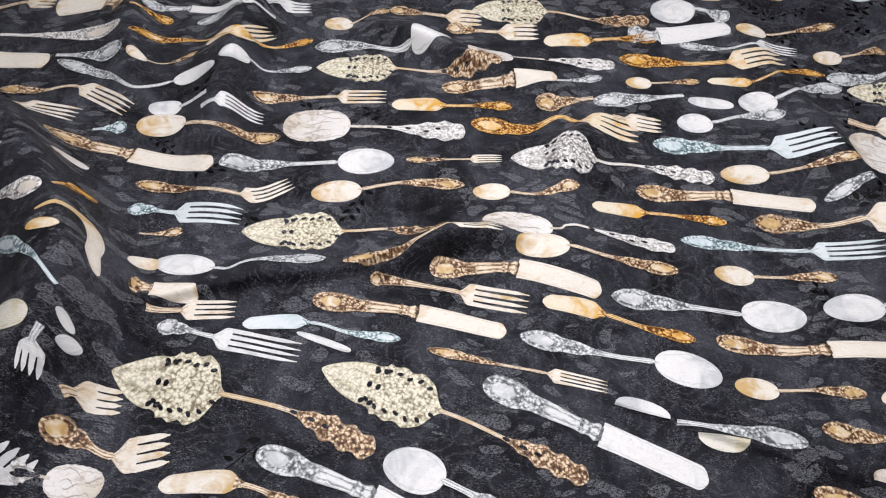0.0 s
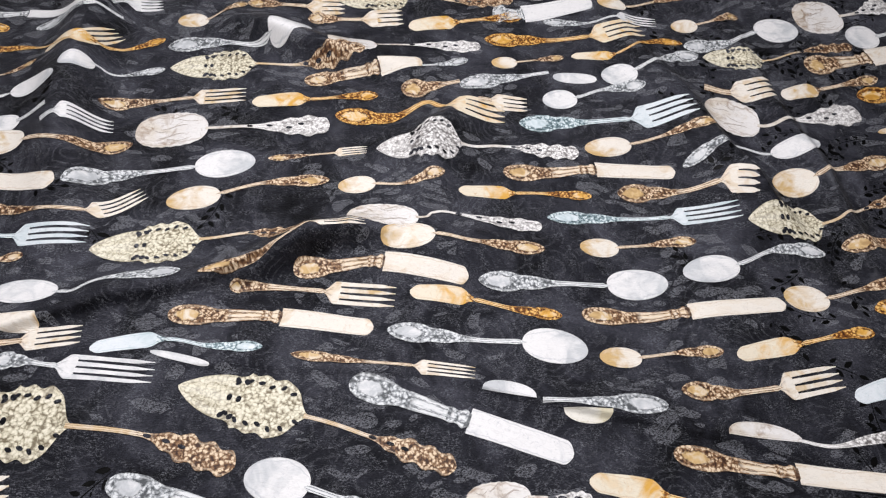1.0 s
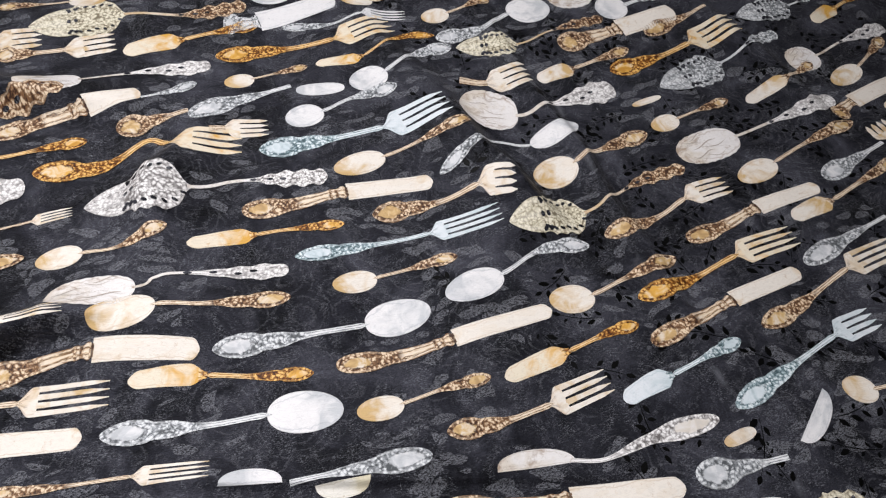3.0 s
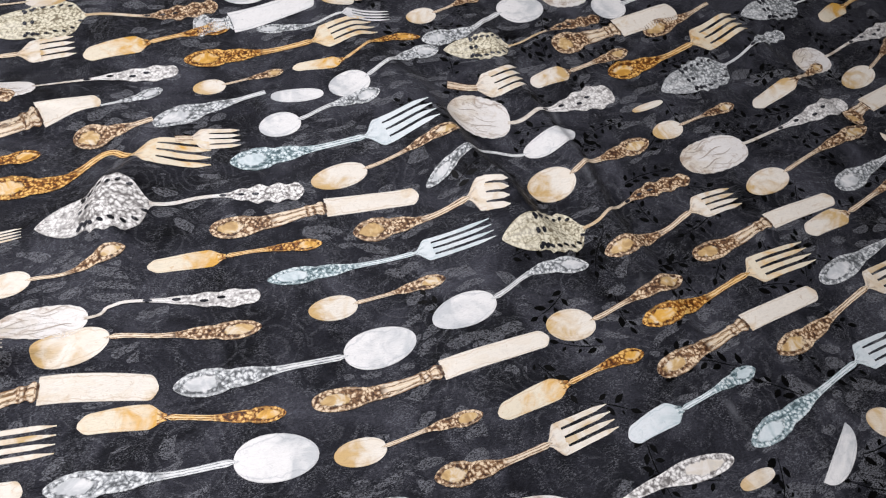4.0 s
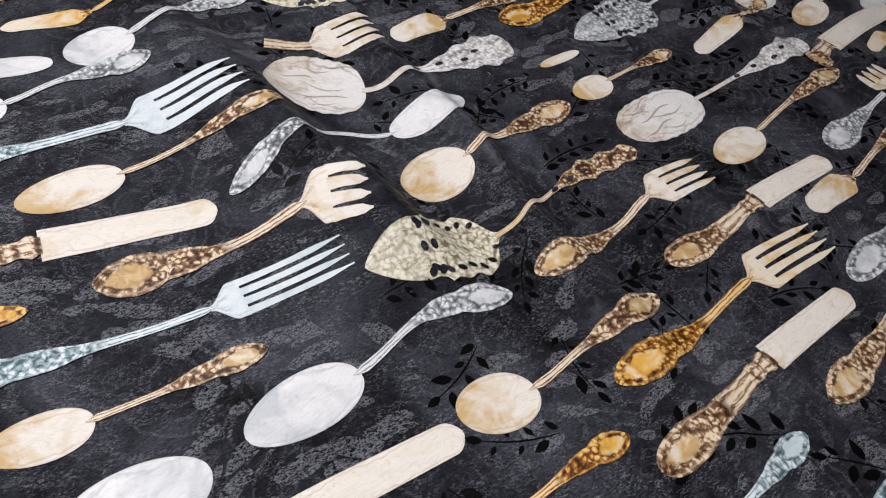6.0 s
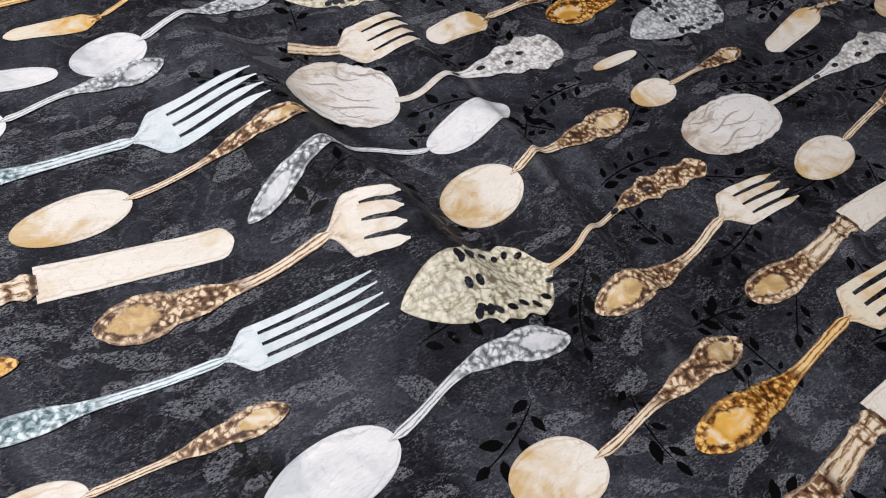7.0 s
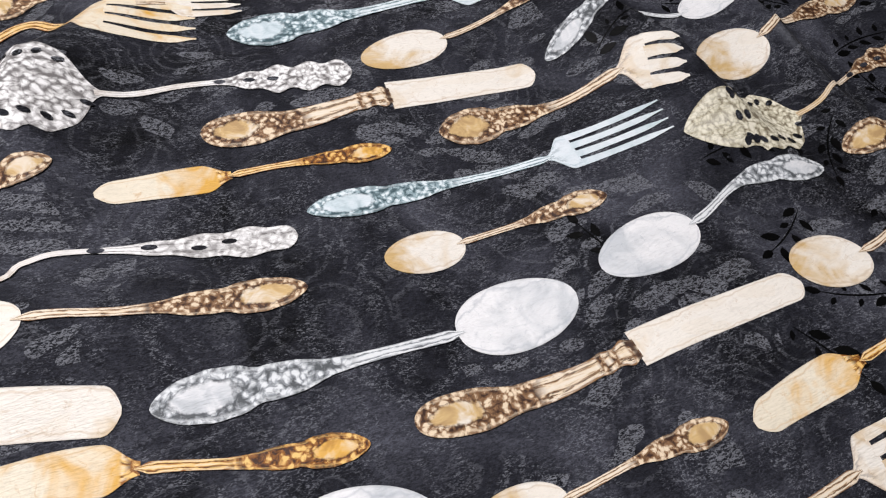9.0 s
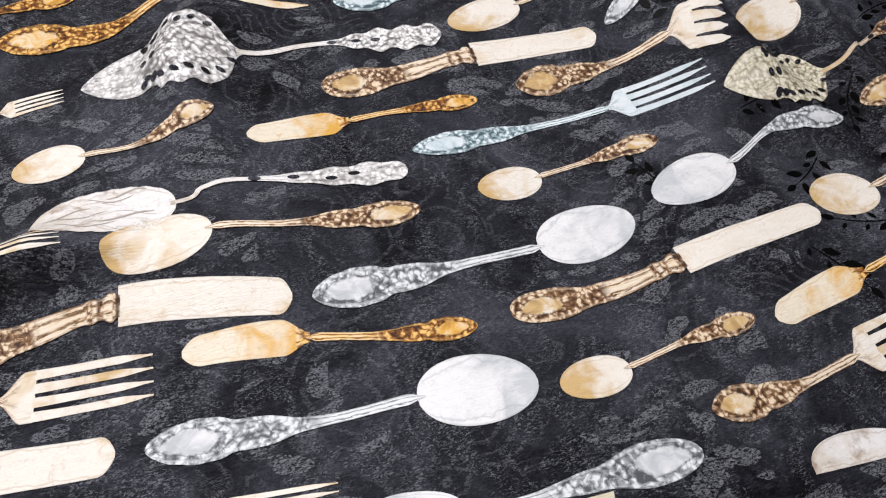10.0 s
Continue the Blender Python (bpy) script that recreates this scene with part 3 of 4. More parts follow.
def shell(tone, wide, *points):
    """A shell-bowled spoon with ribs across the bowl and a pierced white handle."""
    line = Spine(points)
    sheet = Sheet(line, FILM)

    def half(k):
        return 0.5 * wide * (max(1 - abs(2 * k - 1) ** 2.6, 0) ** 0.45) * (1 + 0.02 * math.sin(k * 50))

    sheet.strip(0, line.neck, half, lambda k, v: 0.0, across=11, rows=40)
    ob = sheet.make("printed_shell_spoon", TONES[tone], fabric)
    ribs = Sheet(line, TOP_FILM)
    for i in range(9):
        a = (i - 4) / 4.6 + random.uniform(-0.05, 0.05)
        first, reach = random.uniform(0.08, 0.50), random.uniform(0.22, 0.48)
        ribs.strip(line.neck * first, line.neck * min(first + reach, 0.95), lambda k: (0.00012 + 0.00030 * ((i * 37) % 3)) * math.sin(math.pi * k) ** 0.6, lambda k, v: 0.0, lambda k: a * 0.44 * wide * dome(0.08 + 0.86 * min(first + reach * k, 1), 2.3) + 0.0030 * math.sin(4.5 * k + 2.1 * i), across=3, edge=0.4)
    ribs.make("rib", SHELL_LINE, ob)
    stem = Sheet(line, TOP_FILM)

    def stem_half(k):
        return (0.04 * wide + 0.235 * wide * smooth(k, 0.30, 0.85) * (1 + 0.14 * math.sin(k * 40))) * max(1 - max((k - 0.84) / 0.16, 0) ** 3, 0) ** 0.5

    stem.strip(line.neck - 0.003, line.length, stem_half, lambda k, v: 0.10 + 0.50 * smooth(k, 0.3, 0.6), across=9, rows=52)
    stem.make("handle", TONES[tone], ob)
    gaps = Sheet(line, DOTS)
    for k, off in ((0.34, 0), (0.50, 0.02), (0.66, -0.04), (0.76, 0.05)):
        gaps.disc(line.neck + k * (line.length - line.neck), off * wide, 0.0036, 0.0018)
    gaps.make("pierced_hole", CLOTH, ob)
    return ob


def grip(tone, wide, *points):
    """The handle of a piece whose other end is tucked into a fold."""
    line = Spine(points)
    sheet = Sheet(line, FILM)

    def half(k):
        return 0.5 * wide * (0.20 + 0.30 * smooth(k, 0.2, 0.5) + 0.50 * smooth(k, 0.5, 0.74)) * max(1 - max((k - 0.74) / 0.26, 0) ** 2.3, 0) ** 0.5

    sheet.strip(0, line.length, half, lambda k, v: medallion((k - 0.55) / 0.45, v) if k > 0.58 else 0.3 + 0.7 * smooth(k, 0.15, 0.5), across=11, rows=48)
    return sheet.make("printed_handle", TONES[tone], fabric)


def blade(tone, wide, *points):
    """A blade or bowl of which a fold shows a part only."""
    line = Spine(points)
    sheet = Sheet(line, FILM)
    sheet.strip(0, line.length, lambda k: 0.5 * wide * dome(k, 2.4), lambda k, v: 0.08, rows=30)
    return sheet.make("printed_blade", TONES[tone], fabric)


def half(tone, wide, *points):
    """A bowl that a pleat cuts along its length."""
    line = Spine(points)
    sheet = Sheet(line, FILM)
    sheet.strip(0, line.length, lambda k: 0.5 * wide * dome(k, 2.2), lambda k, v: 0.08, lambda k: 0.5 * wide * dome(k, 2.2), across=9, rows=30)
    return sheet.make("printed_bowl", TONES[tone], fabric)


grip("silver", 0.021, (-0.107, 0.875), (-0.208, 0.860))
fork("amber", 0.019, (-0.106, 0.845), (-0.143, 0.801), (-0.212, 0.822), (-0.273, 0.808))
spreader("amber", 0.017, (-0.178, 0.800), (-0.120, 0.811), (-0.104, 0.819), (-0.054, 0.846))
fork("silver", 0.026, (-0.067, 0.914), (-0.107, 0.906), (-0.120, 0.890))
spoon("silver", 0.022, (-0.148, 0.760), (-0.118, 0.777), (-0.101, 0.777), (-0.047, 0.792))
spoon("silver", 0.030, (-0.150, 0.747), (-0.204, 0.740), (-0.237, 0.712), (-0.281, 0.737), (-0.355, 0.768))
knife("silver", 0.015, (-0.130, 0.870), (-0.226, 0.892), (-0.278, 0.871))
grip("amber", 0.018, (-0.287, 0.858), (-0.240, 0.861))
spoon("gold", 0.015, (-0.266, 0.777), (-0.240, 0.764), (-0.187, 0.792))
spoon("silver", 0.026, (-0.216, 0.686), (-0.180, 0.694), (-0.150, 0.703))
grip("teal", 0.020, (-0.266, 0.647), (-0.231, 0.655))
fork("gold", 0.026, (-0.236, 0.679), (-0.307, 0.718), (-0.351, 0.707), (-0.398, 0.707))
knife("gold", 0.023, (-0.115, 0.594), (-0.212, 0.614), (-0.251, 0.618), (-0.296, 0.624))
spoon("gold", 0.036, (-0.222, 0.660), (-0.167, 0.663), (-0.115, 0.650), (-0.064, 0.671))
fork("silver", 0.025, (-0.089, 0.696), (-0.136, 0.688), (-0.152, 0.682))
fork("gold", 0.027, (0.051, 0.746), (-0.007, 0.744), (-0.061, 0.738), (-0.109, 0.730))
shell("pearl", 0.056, (-0.065, 0.691), (0.014, 0.692), (0.080, 0.693), (0.149, 0.694))
spoon("silver", 0.041, (0.070, 0.640), (0.008, 0.630), (-0.064, 0.619), (-0.109, 0.593))
spoon("gold", 0.031, (-0.013, 0.579), (0.039, 0.592), (0.087, 0.607), (0.150, 0.607))
fork("gold", 0.022, (-0.037, 0.594), (-0.079, 0.561), (-0.131, 0.563), (-0.194, 0.572))
fork("teal", 0.026, (-0.074, 0.533), (-0.139, 0.533), (-0.165, 0.536), (-0.188, 0.534))
grip("gold", 0.011, (-0.165, 0.502), (-0.126, 0.511))
server("olive", 0.052, (-0.070, 0.516), (0.030, 0.531), (0.080, 0.537), (0.130, 0.521))
spoon("silver", 0.030, (-0.139, 0.470), (-0.082, 0.464), (-0.068, 0.463), (-0.048, 0.477), (0.019, 0.485))
fork("gold", 0.014, (0.191, 0.648), (0.157, 0.648), (0.083, 0.643))
spreader("amber", 0.022, (0.059, 0.733), (0.125, 0.738), (0.206, 0.742))
server("olive", 0.050, (-0.042, 0.794), (0.061, 0.801), (0.130, 0.793), (0.193, 0.806))
spoon("silver", 0.045, (0.124, 0.859), (0.076, 0.829), (0.017, 0.842), (-0.049, 0.831))
spoon("gold", 0.028, (-0.044, 0.881), (-0.007, 0.887), (0.018, 0.908), (0.040, 0.918))
fork("gold", 0.035, (0.167, 0.912), (0.118, 0.913), (0.040, 0.921))
fork("gold", 0.036, (0.243, 0.888), (0.190, 0.886), (0.119, 0.888))
shell("pearl", 0.040, (0.149, 0.809), (0.207, 0.824), (0.265, 0.832), (0.340, 0.827))
knife("gold", 0.020, (0.262, 0.799), (0.209, 0.784), (0.166, 0.777), (0.118, 0.769))
grip("silver", 0.014, (0.262, 0.790), (0.321, 0.804))
grip("gold", 0.031, (0.307, 0.766), (0.234, 0.751))
server("olive", 0.060, (0.154, 0.930), (0.260, 0.933), (0.328, 0.919), (0.396, 0.919))
spreader("amber", 0.027, (0.250, 0.869), (0.317, 0.878), (0.404, 0.885))
knife("silver", 0.032, (0.502, 0.908), (0.405, 0.889), (0.364, 0.893))
spoon("silver", 0.054, (0.401, 0.934), (0.463, 0.947), (0.505, 0.924))
shell("pearl", 0.061, (0.768, 0.853), (0.833, 0.850), (0.903, 0.865))
spoon("gold", 0.027, (0.510, 0.907), (0.548, 0.894), (0.600, 0.905), (0.645, 0.914))
fork("amber", 0.039, (0.558, 0.850), (0.488, 0.839), (0.409, 0.837), (0.347, 0.841))
fork("silver", 0.020, (0.581, 0.860), (0.530, 0.870), (0.486, 0.863), (0.429, 0.874))
spoon("gold", 0.021, (0.350, 0.795), (0.383, 0.797), (0.445, 0.804))
spreader("amber", 0.015, (0.455, 0.804), (0.511, 0.800), (0.565, 0.824), (0.605, 0.817))
grip("silver", 0.029, (0.420, 0.776), (0.306, 0.758))
blade("silver", 0.019, (0.424, 0.768), (0.478, 0.759))
spoon("silver", 0.037, (0.485, 0.762), (0.529, 0.768), (0.577, 0.791), (0.619, 0.793))
spoon("silver", 0.034, (0.404, 0.726), (0.446, 0.729), (0.481, 0.739), (0.535, 0.743))
fork("gold", 0.028, (0.384, 0.721), (0.340, 0.726), (0.325, 0.726))
fork("amber", 0.040, (0.354, 0.705), (0.287, 0.716), (0.262, 0.730), (0.220, 0.701), (0.155, 0.710))
server("pearl", 0.057, (0.201, 0.649), (0.299, 0.647), (0.346, 0.652), (0.429, 0.635))
fork("teal", 0.040, (0.579, 0.696), (0.506, 0.688), (0.437, 0.686), (0.369, 0.690))
spoon("gold", 0.029, (0.437, 0.641), (0.493, 0.648), (0.530, 0.655), (0.595, 0.661))
knife("gold", 0.021, (0.531, 0.602), (0.443, 0.611), (0.387, 0.610), (0.339, 0.614))
spreader("amber", 0.016, (0.286, 0.582), (0.348, 0.585), (0.385, 0.582), (0.431, 0.575))
fork("gold", 0.035, (0.608, 0.567), (0.573, 0.576), (0.528, 0.573), (0.460, 0.578))
fork("teal", 0.025, (0.582, 0.541), (0.510, 0.539), (0.452, 0.545), (0.377, 0.550))
spoon("gold", 0.024, (0.403, 0.508), (0.445, 0.509), (0.484, 0.508), (0.524, 0.506))
spoon("silver", 0.031, (0.499, 0.468), (0.558, 0.475), (0.604, 0.491), (0.657, 0.485))
shell("pearl", 0.036, (0.169, 0.553), (0.241, 0.542), (0.256, 0.549), (0.281, 0.551), (0.369, 0.536))
spoon("gold", 0.031, (0.202, 0.517), (0.256, 0.518), (0.296, 0.510), (0.365, 0.503))
spoon("gold", 0.024, (0.159, 0.597), (0.199, 0.595), (0.229, 0.592), (0.273, 0.602))
spoon("silver", 0.037, (0.482, 0.462), (0.421, 0.463), (0.355, 0.464), (0.293, 0.468))
knife("gold", 0.018, (0.587, 0.427), (0.492, 0.426), (0.449, 0.424), (0.387, 0.429))
knife("gold", 0.021, (0.284, 0.472), (0.204, 0.492), (0.165, 0.494), (0.118, 0.489))
spreader("amber", 0.018, (0.227, 0.459), (0.286, 0.448), (0.324, 0.437), (0.368, 0.428))
spoon("silver", 0.036, (0.384, 0.390), (0.325, 0.402), (0.277, 0.407), (0.204, 0.420))
fork("gold", 0.027, (0.213, 0.454), (0.150, 0.464), (0.098, 0.471), (0.062, 0.470), knob=0.16)
knife("gold", 0.020, (0.192, 0.424), (0.110, 0.437), (0.071, 0.440), (0.012, 0.443))
fork("gold", 0.016, (0.278, 0.371), (0.228, 0.380), (0.181, 0.387), (0.121, 0.397))
spreader("teal", 0.016, (-0.042, 0.406), (0.014, 0.416), (0.052, 0.408), (0.097, 0.405))
fork("silver", 0.024, (0.011, 0.384), (-0.062, 0.390), (-0.085, 0.394), (-0.112, 0.397))
blade("silver", 0.007, (0.005, 0.404), (0.055, 0.389))
server("olive", 0.050, (0.032, 0.372), (0.138, 0.339), (0.189, 0.318), (0.253, 0.289))
server("olive", 0.058, (-0.131, 0.348), (-0.041, 0.339), (0.016, 0.329), (0.085, 0.300))
knife("silver", 0.024, (0.349, 0.295), (0.268, 0.329), (0.227, 0.346), (0.171, 0.370))
spoon("silver", 0.036, (0.093, 0.294), (0.141, 0.281), (0.196, 0.254))
knife("silver", 0.020, (0.148, 0.240), (0.088, 0.265), (0.044, 0.279), (-0.005, 0.294))
spreader("gold", 0.018, (-0.070, 0.263), (-0.009, 0.267), (0.040, 0.250))
fork("gold", 0.031, (-0.071, 0.292), (-0.109, 0.282), (-0.134, 0.290), (-0.159, 0.297))
fork("gold", 0.023, (-0.118, 0.325), (-0.146, 0.322), (-0.152, 0.319))
shell("pearl", 0.028, (-0.108, 0.257), (-0.147, 0.260), (-0.164, 0.258))
fork("gold", 0.024, (-0.052, 0.421), (-0.097, 0.415), (-0.126, 0.412))
knife("gold", 0.018, (-0.087, 0.432), (-0.126, 0.430), (-0.140, 0.427))
blade("gold", 0.018, (-0.133, 0.466), (-0.156, 0.460))
half("silver", 0.012, (0.282, 0.356), (0.327, 0.344))
grip("silver", 0.021, (0.332, 0.342), (0.440, 0.332))
half("olive", 0.012, (0.390, 0.330), (0.349, 0.335))
spoon("gold", 0.022, (0.393, 0.383), (0.432, 0.381), (0.469, 0.383), (0.510, 0.382))
fork("gold", 0.027, (0.605, 0.348), (0.552, 0.345), (0.505, 0.342), (0.457, 0.346))
spreader("amber", 0.018, (0.521, 0.377), (0.585, 0.383), (0.623, 0.387), (0.655, 0.387))
knife("gold", 0.019, (0.619, 0.249), (0.532, 0.269), (0.482, 0.278), (0.431, 0.290))
half("pearl", 0.016, (0.483, 0.303), (0.549, 0.294))
grip("pearl", 0.018, (0.546, 0.296), (0.573, 0.288), (0.616, 0.291), (0.676, 0.288))
spoon("gold", 0.032, (0.589, 0.434), (0.632, 0.430), (0.671, 0.438), (0.733, 0.446))
fork("amber", 0.030, (0.863, 0.432), (0.794, 0.429), (0.736, 0.418), (0.670, 0.412))
knife("gold", 0.018, (0.842, 0.394), (0.758, 0.385), (0.718, 0.377), (0.657, 0.366))
spreader("teal", 0.018, (0.609, 0.327), (0.660, 0.334), (0.689, 0.338), (0.738, 0.346))
fork("teal", 0.027, (0.879, 0.329), (0.831, 0.324), (0.765, 0.308), (0.695, 0.291))
fork("gold", 0.030, (0.836, 0.512), (0.785, 0.510), (0.744, 0.497), (0.677, 0.490))
knife("gold", 0.019, (0.932, 0.481), (0.847, 0.473), (0.803, 0.464), (0.755, 0.461))
spreader("gold", 0.021, (0.875, 0.450), (0.934, 0.459), (0.979, 0.471), (1.054, 0.489))
grip("silver", 0.025, (1.046, 0.512), (0.946, 0.489))
grip("silver", 0.022, (0.978, 0.425), (0.853, 0.400))
fork("gold", 0.029, (0.962, 0.390), (0.893, 0.382), (0.818, 0.361), (0.766, 0.351))
spoon("gold", 0.038, (0.637, 0.575), (0.688, 0.585), (0.709, 0.594), (0.730, 0.598), (0.790, 0.606))
server("olive", 0.045, (0.586, 0.527), (0.675, 0.524), (0.704, 0.533), (0.751, 0.547), (0.805, 0.548))
spoon("silver", 0.027, (0.717, 0.638), (0.652, 0.623), (0.609, 0.634), (0.540, 0.605))
shell("pearl", 0.060, (0.599, 0.706), (0.656, 0.668), (0.692, 0.673), (0.726, 0.675), (0.784, 0.679))
fork("gold", 0.038, (0.694, 0.728), (0.640, 0.727), (0.610, 0.738))
spreader("gold", 0.023, (0.701, 0.715), (0.752, 0.721), (0.833, 0.735))
fork("amber", 0.040, (0.989, 0.738), (0.916, 0.723), (0.864, 0.711), (0.793, 0.705))
server("silver", 0.047, (0.839, 0.664), (0.938, 0.682), (0.996, 0.700), (1.031, 0.704))
blade("gold", 0.009, (0.793, 0.647), (0.833, 0.651))
spoon("gold", 0.024, (0.799, 0.610), (0.835, 0.614), (0.909, 0.624))
shell("pearl", 0.044, (0.808, 0.564), (0.888, 0.571), (0.954, 0.579), (1.036, 0.589))
spoon("gold", 0.030, (0.853, 0.512), (0.908, 0.525), (0.965, 0.539), (1.034, 0.550))
spreader("gold", 0.019, (0.929, 0.613), (0.998, 0.632), (1.046, 0.647))
shell("pearl", 0.041, (1.018, 0.657), (1.061, 0.657), (1.100, 0.666), (1.186, 0.680))
spoon("gold", 0.028, (1.052, 0.610), (1.100, 0.625), (1.169, 0.662))
knife("gold", 0.022, (1.172, 0.598), (1.055, 0.577), (1.022, 0.562))
knife("gold", 0.031, (0.922, 0.780), (0.839, 0.771), (0.796, 0.767), (0.750, 0.762))
grip("gold", 0.025, (0.965, 0.774), (0.866, 0.753))
spoon("gold", 0.026, (0.599, 0.849), (0.635, 0.852), (0.695, 0.863))
spoon("silver", 0.045, (0.766, 0.830), (0.709, 0.832), (0.665, 0.811), (0.605, 0.811))
server("olive", 0.040, (0.624, 0.790), (0.703, 0.778), (0.750, 0.789), (0.826, 0.794))
spoon("silver", 0.042, (0.824, 0.810), (0.866, 0.808), (0.914, 0.817))
server("silver", 0.042, (0.998, 0.747), (1.082, 0.747), (1.116, 0.756))
spreader("amber", 0.021, (1.092, 0.710), (1.142, 0.727), (1.197, 0.746))
half("silver", 0.015, (0.779, 0.283), (0.730, 0.250))
spoon("gold", 0.026, (0.798, 0.278), (0.827, 0.268), (0.871, 0.266))
grip("silver", 0.025, (0.712, 0.242), (0.631, 0.251))
blade("gold", 0.011, (0.668, 0.267), (0.700, 0.270))
blade("silver", 0.016, (0.645, 0.218), (0.690, 0.210))
server("olive", 0.044, (0.671, 0.201), (0.757, 0.178), (0.808, 0.176))
knife("gold", 0.043, (-0.401, 0.875), (-0.340, 0.897), (-0.294, 0.876))
fork("gold", 0.032, (-0.408, 0.892), (-0.446, 0.891), (-0.477, 0.875))
grip("pearl", 0.029, (-0.448, 0.815), (-0.290, 0.825))
grip("silver", 0.029, (-0.361, 0.778), (-0.274, 0.779))
knife("gold", 0.033, (-0.365, 0.767), (-0.440, 0.765), (-0.484, 0.769))
fork("gold", 0.030, (-0.291, 0.668), (-0.357, 0.676), (-0.380, 0.669))
blade("gold", 0.007, (-0.208, 0.454), (-0.184, 0.467), (-0.167, 0.450), (-0.149, 0.409))
blade("pearl", 0.016, (-0.261, 0.575), (-0.239, 0.573))
grip("amber", 0.013, (-0.209, 0.489), (-0.208, 0.522))
blade("amber", 0.012, (-0.209, 0.438), (-0.177, 0.435))
grip("teal", 0.014, (-0.157, 0.379), (-0.194, 0.411), (-0.252, 0.444))
blade("olive", 0.024, (-0.171, 0.354), (-0.227, 0.365))
fork("silver", 0.014, (-0.167, 0.319), (-0.165, 0.339), (-0.162, 0.351))
blade("silver", 0.006, (-0.155, 0.367), (-0.150, 0.356))
blade("silver", 0.009, (-0.154, 0.344), (-0.147, 0.353))
grip("teal", 0.019, (-0.285, 0.545), (-0.310, 0.552))
grip("pearl", 0.023, (-0.290, 0.49), (-0.215, 0.482))
fork("silver", 0.021, (-0.161, 0.273), (-0.170, 0.249), (-0.173, 0.240))
shell("pearl", 0.026, (0.258, 0.263), (0.308, 0.263), (0.355, 0.256))
spreader("amber", 0.020, (0.356, 0.272), (0.416, 0.256), (0.463, 0.240))
fork("gold", 0.017, (0.188, 0.529), (0.140, 0.524), (0.108, 0.507), (0.085, 0.491), (0.036, 0.478))
spreader("amber", 0.015, (1.087, 0.555), (1.129, 0.568), (1.196, 0.590), (1.260, 0.612))
fork("gold", 0.036, (1.056, 0.540), (1.060, 0.515), (1.066, 0.495), (1.077, 0.470))
spoon("silver", 0.021, (1.139, 0.603), (1.188, 0.616), (1.259, 0.635))


# ---- the print goes on over the rest of the cloth ----
def spread_print():
    rnd = random.Random(11)
    kinds = ((spoon, 0.038, 0.185, 0.33), (fork, 0.028, 0.17, 0.30), (knife, 0.023, 0.19, 0.52), (spreader, 0.021, 0.145, 0.44), (shell, 0.05, 0.20, 0.40), (spoon, 0.027, 0.12, 0.36))
    tones = ("silver", "gold", "gold", "amber", "teal", "silver")
    for j in range(36):
        x = -0.74 + 0.1 * (j % 2)
        while x < 1.42:
            make, wide, long, split = rnd.choice(kinds)
            tone = "pearl" if make is shell else rnd.choice(tones)
            y = -0.22 + 0.046 * j + rnd.uniform(-0.006, 0.006)
            tilt = rnd.uniform(-0.08, 0.08)
            ends = [(x, y), (x + split * long, y + tilt * split * long), (x + 0.75 * long, y + tilt * 0.75 * long), (x + long, y + tilt * long)]
            if rnd.random() < 0.5:
                ends = [(2 * x + long - a, b) for a, b in ends]
            near = np.array(PRINTED)
            line = np.array([(x + long * k / 8, y) for k in range(-1, 10)])
            gap = np.hypot(near[:, None, 0] - line[None, :, 0], near[:, None, 1] - line[None, :, 1]).min()
            if gap > 0.034:
                make(tone, wide, *ends)
                x += long
            x += 0.03


spread_print()


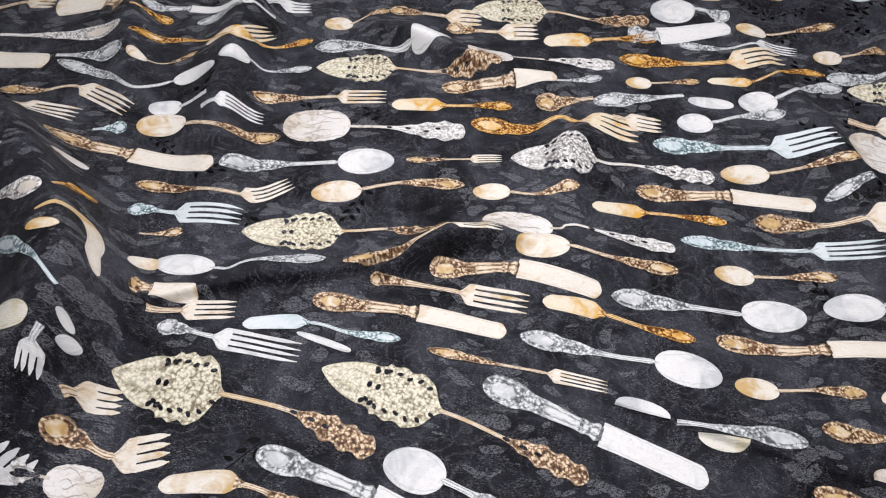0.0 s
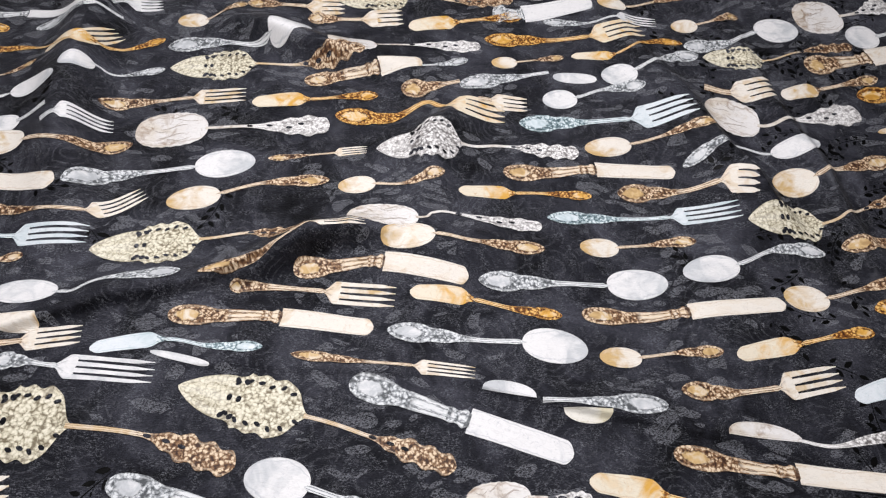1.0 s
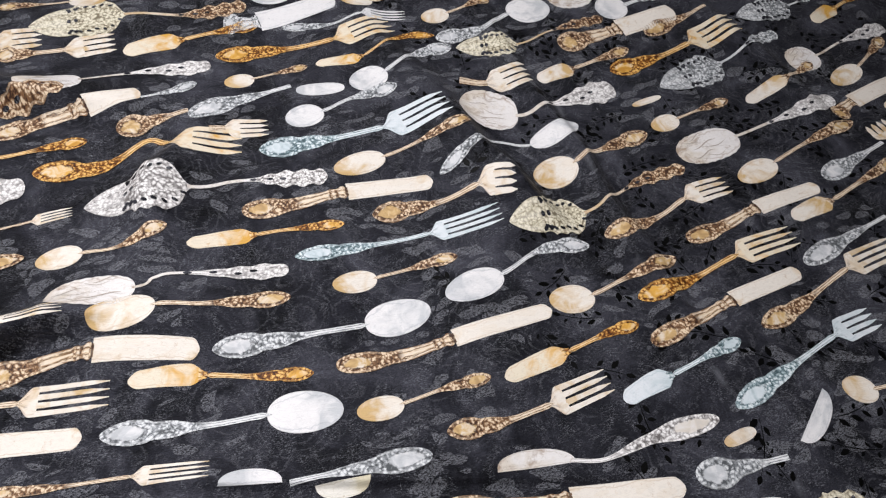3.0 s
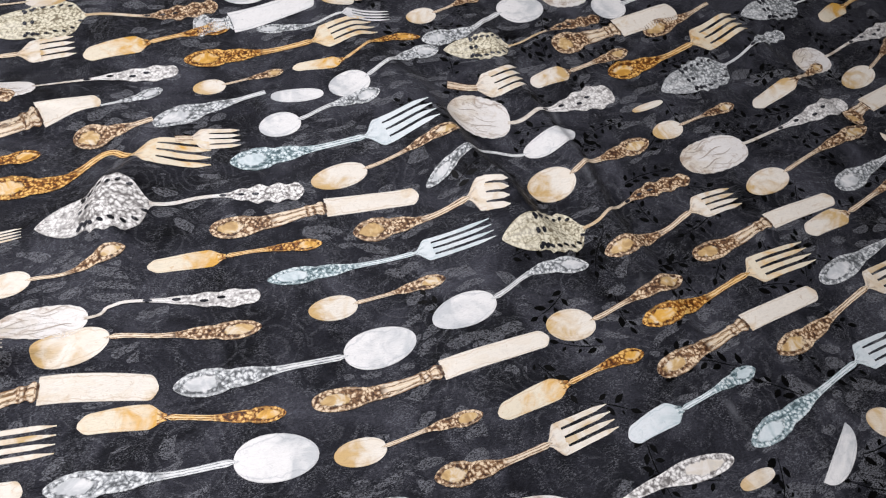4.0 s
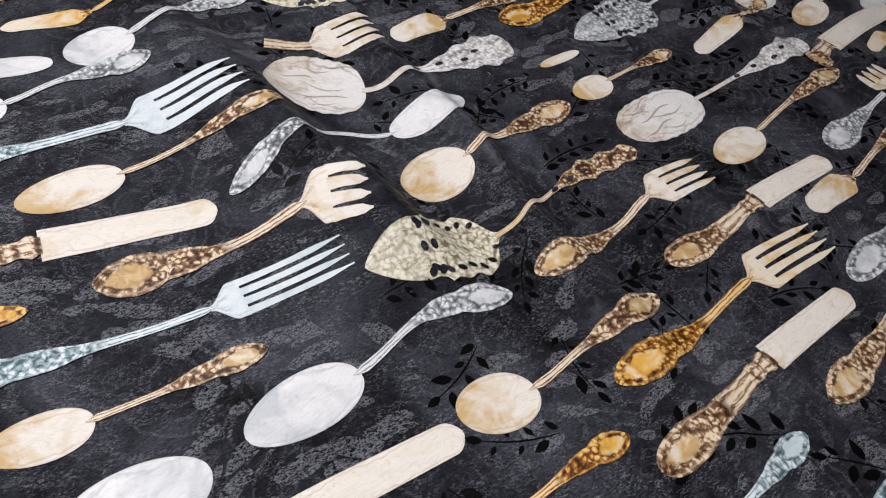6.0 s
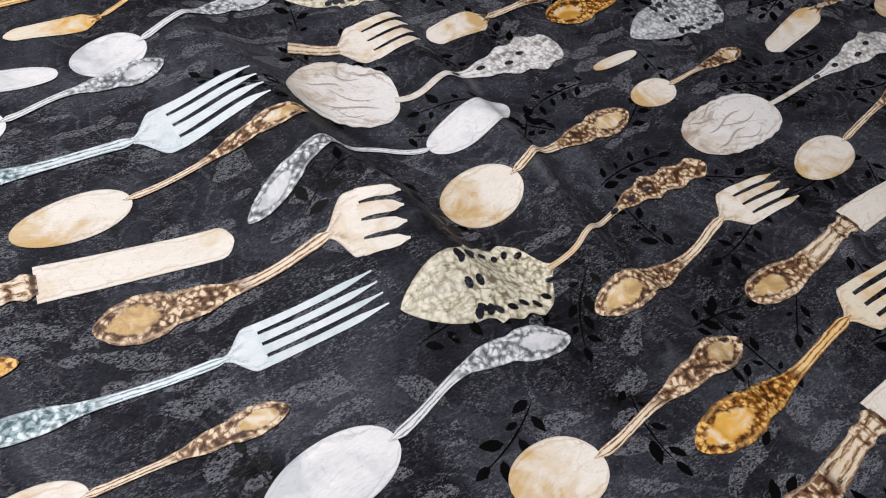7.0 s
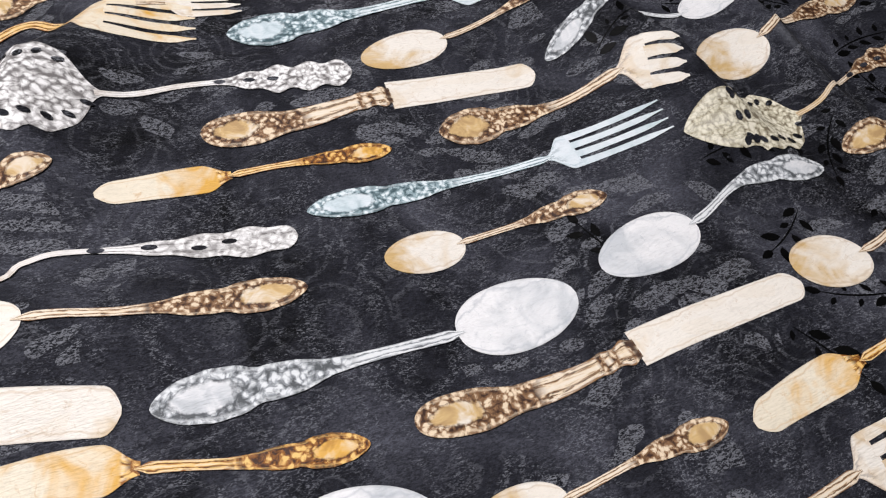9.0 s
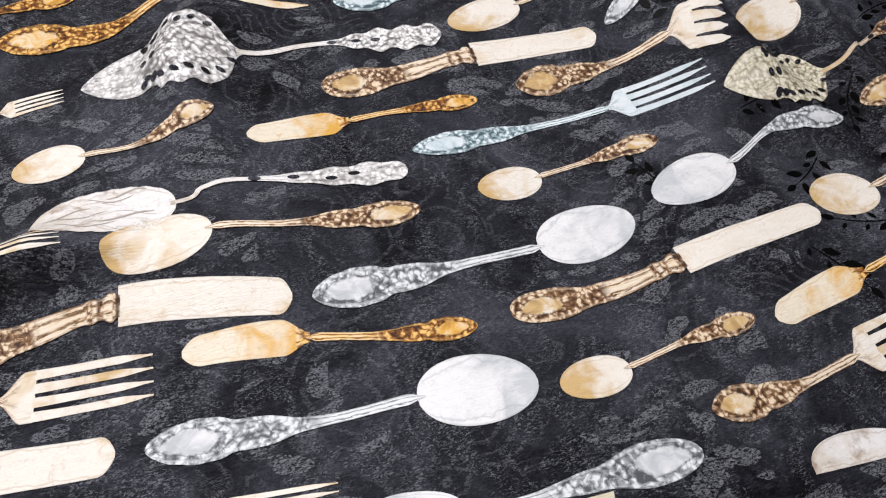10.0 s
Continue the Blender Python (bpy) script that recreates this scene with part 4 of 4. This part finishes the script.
# ---- the woven figure: sprigs of satin leaves between the prints ----
def woven_leaves():
    rnd = random.Random(4)
    co, faces = [], []
    outline = ((0, 0), (0.20, 0.18), (0.48, 0.27), (0.78, 0.17), (1, 0.03), (0.78, -0.12), (0.48, -0.22), (0.20, -0.17))

    def leaf(x, y, a, size):
        base = len(co)
        for u, v in outline:
            px, py = x + size * (u * math.cos(a) - v * math.sin(a)), y + size * (u * math.sin(a) + v * math.cos(a))
            co.append((px, py, 0.0))
        faces.append(tuple(range(base, base + 8)))

    def stem(line):
        base = len(co)
        for i, (x, y, a) in enumerate(line):
            w = 0.0002 + 0.0003 * math.sin(math.pi * i / (len(line) - 1))
            co.append((x - w * math.sin(a), y + w * math.cos(a), 0.0))
            co.append((x + w * math.sin(a), y - w * math.cos(a), 0.0))
        for i in range(len(line) - 1):
            b = base + 2 * i
            faces.append((b, b + 1, b + 3, b + 2))

    for i in range(34):
        for j in range(24):
            x, y = -0.55 + 0.054 * i + rnd.uniform(-0.018, 0.018) + 0.027 * (j % 2), 0.12 + 0.048 * j + rnd.uniform(-0.014, 0.014)
            # leaves painted dark mostly on the right, where the satin catches no light
            if rnd.random() > (0.95 if x > 0.56 else 0.04):
                continue
            a, bend = rnd.uniform(0, 6.28), rnd.uniform(-11, 11)
            line = []
            for k in range(rnd.choice((4, 5, 6, 8))):
                size = rnd.uniform(0.004, 0.0125)
                side = 1 if k % 2 else -1
                leaf(x + 0.002 * side * -math.sin(a), y + 0.002 * side * math.cos(a), a + side * rnd.uniform(0.35, 1.3), size)
                line.append((x, y, a))
                x, y = x + 0.0062 * math.cos(a), y + 0.0062 * math.sin(a)
                a += bend * 0.0085
            line.append((x, y, a))
            leaf(x, y, a, 0.009)
            stem(line)
    pts = np.array(co)
    pts[:, 2] = height(pts[:, 0], pts[:, 1]) + 0.0003
    me = bpy.data.meshes.new("woven_leaf")
    me.from_pydata(pts, [], faces)
    me.shade_smooth()
    me.materials.append(SATIN)
    ob = new("woven_leaf", me)
    ob.parent = fabric
    return tagged(ob, "small woven satin leaves, coloured black where their sheen is missing", kind="stuff")


woven_leaves()
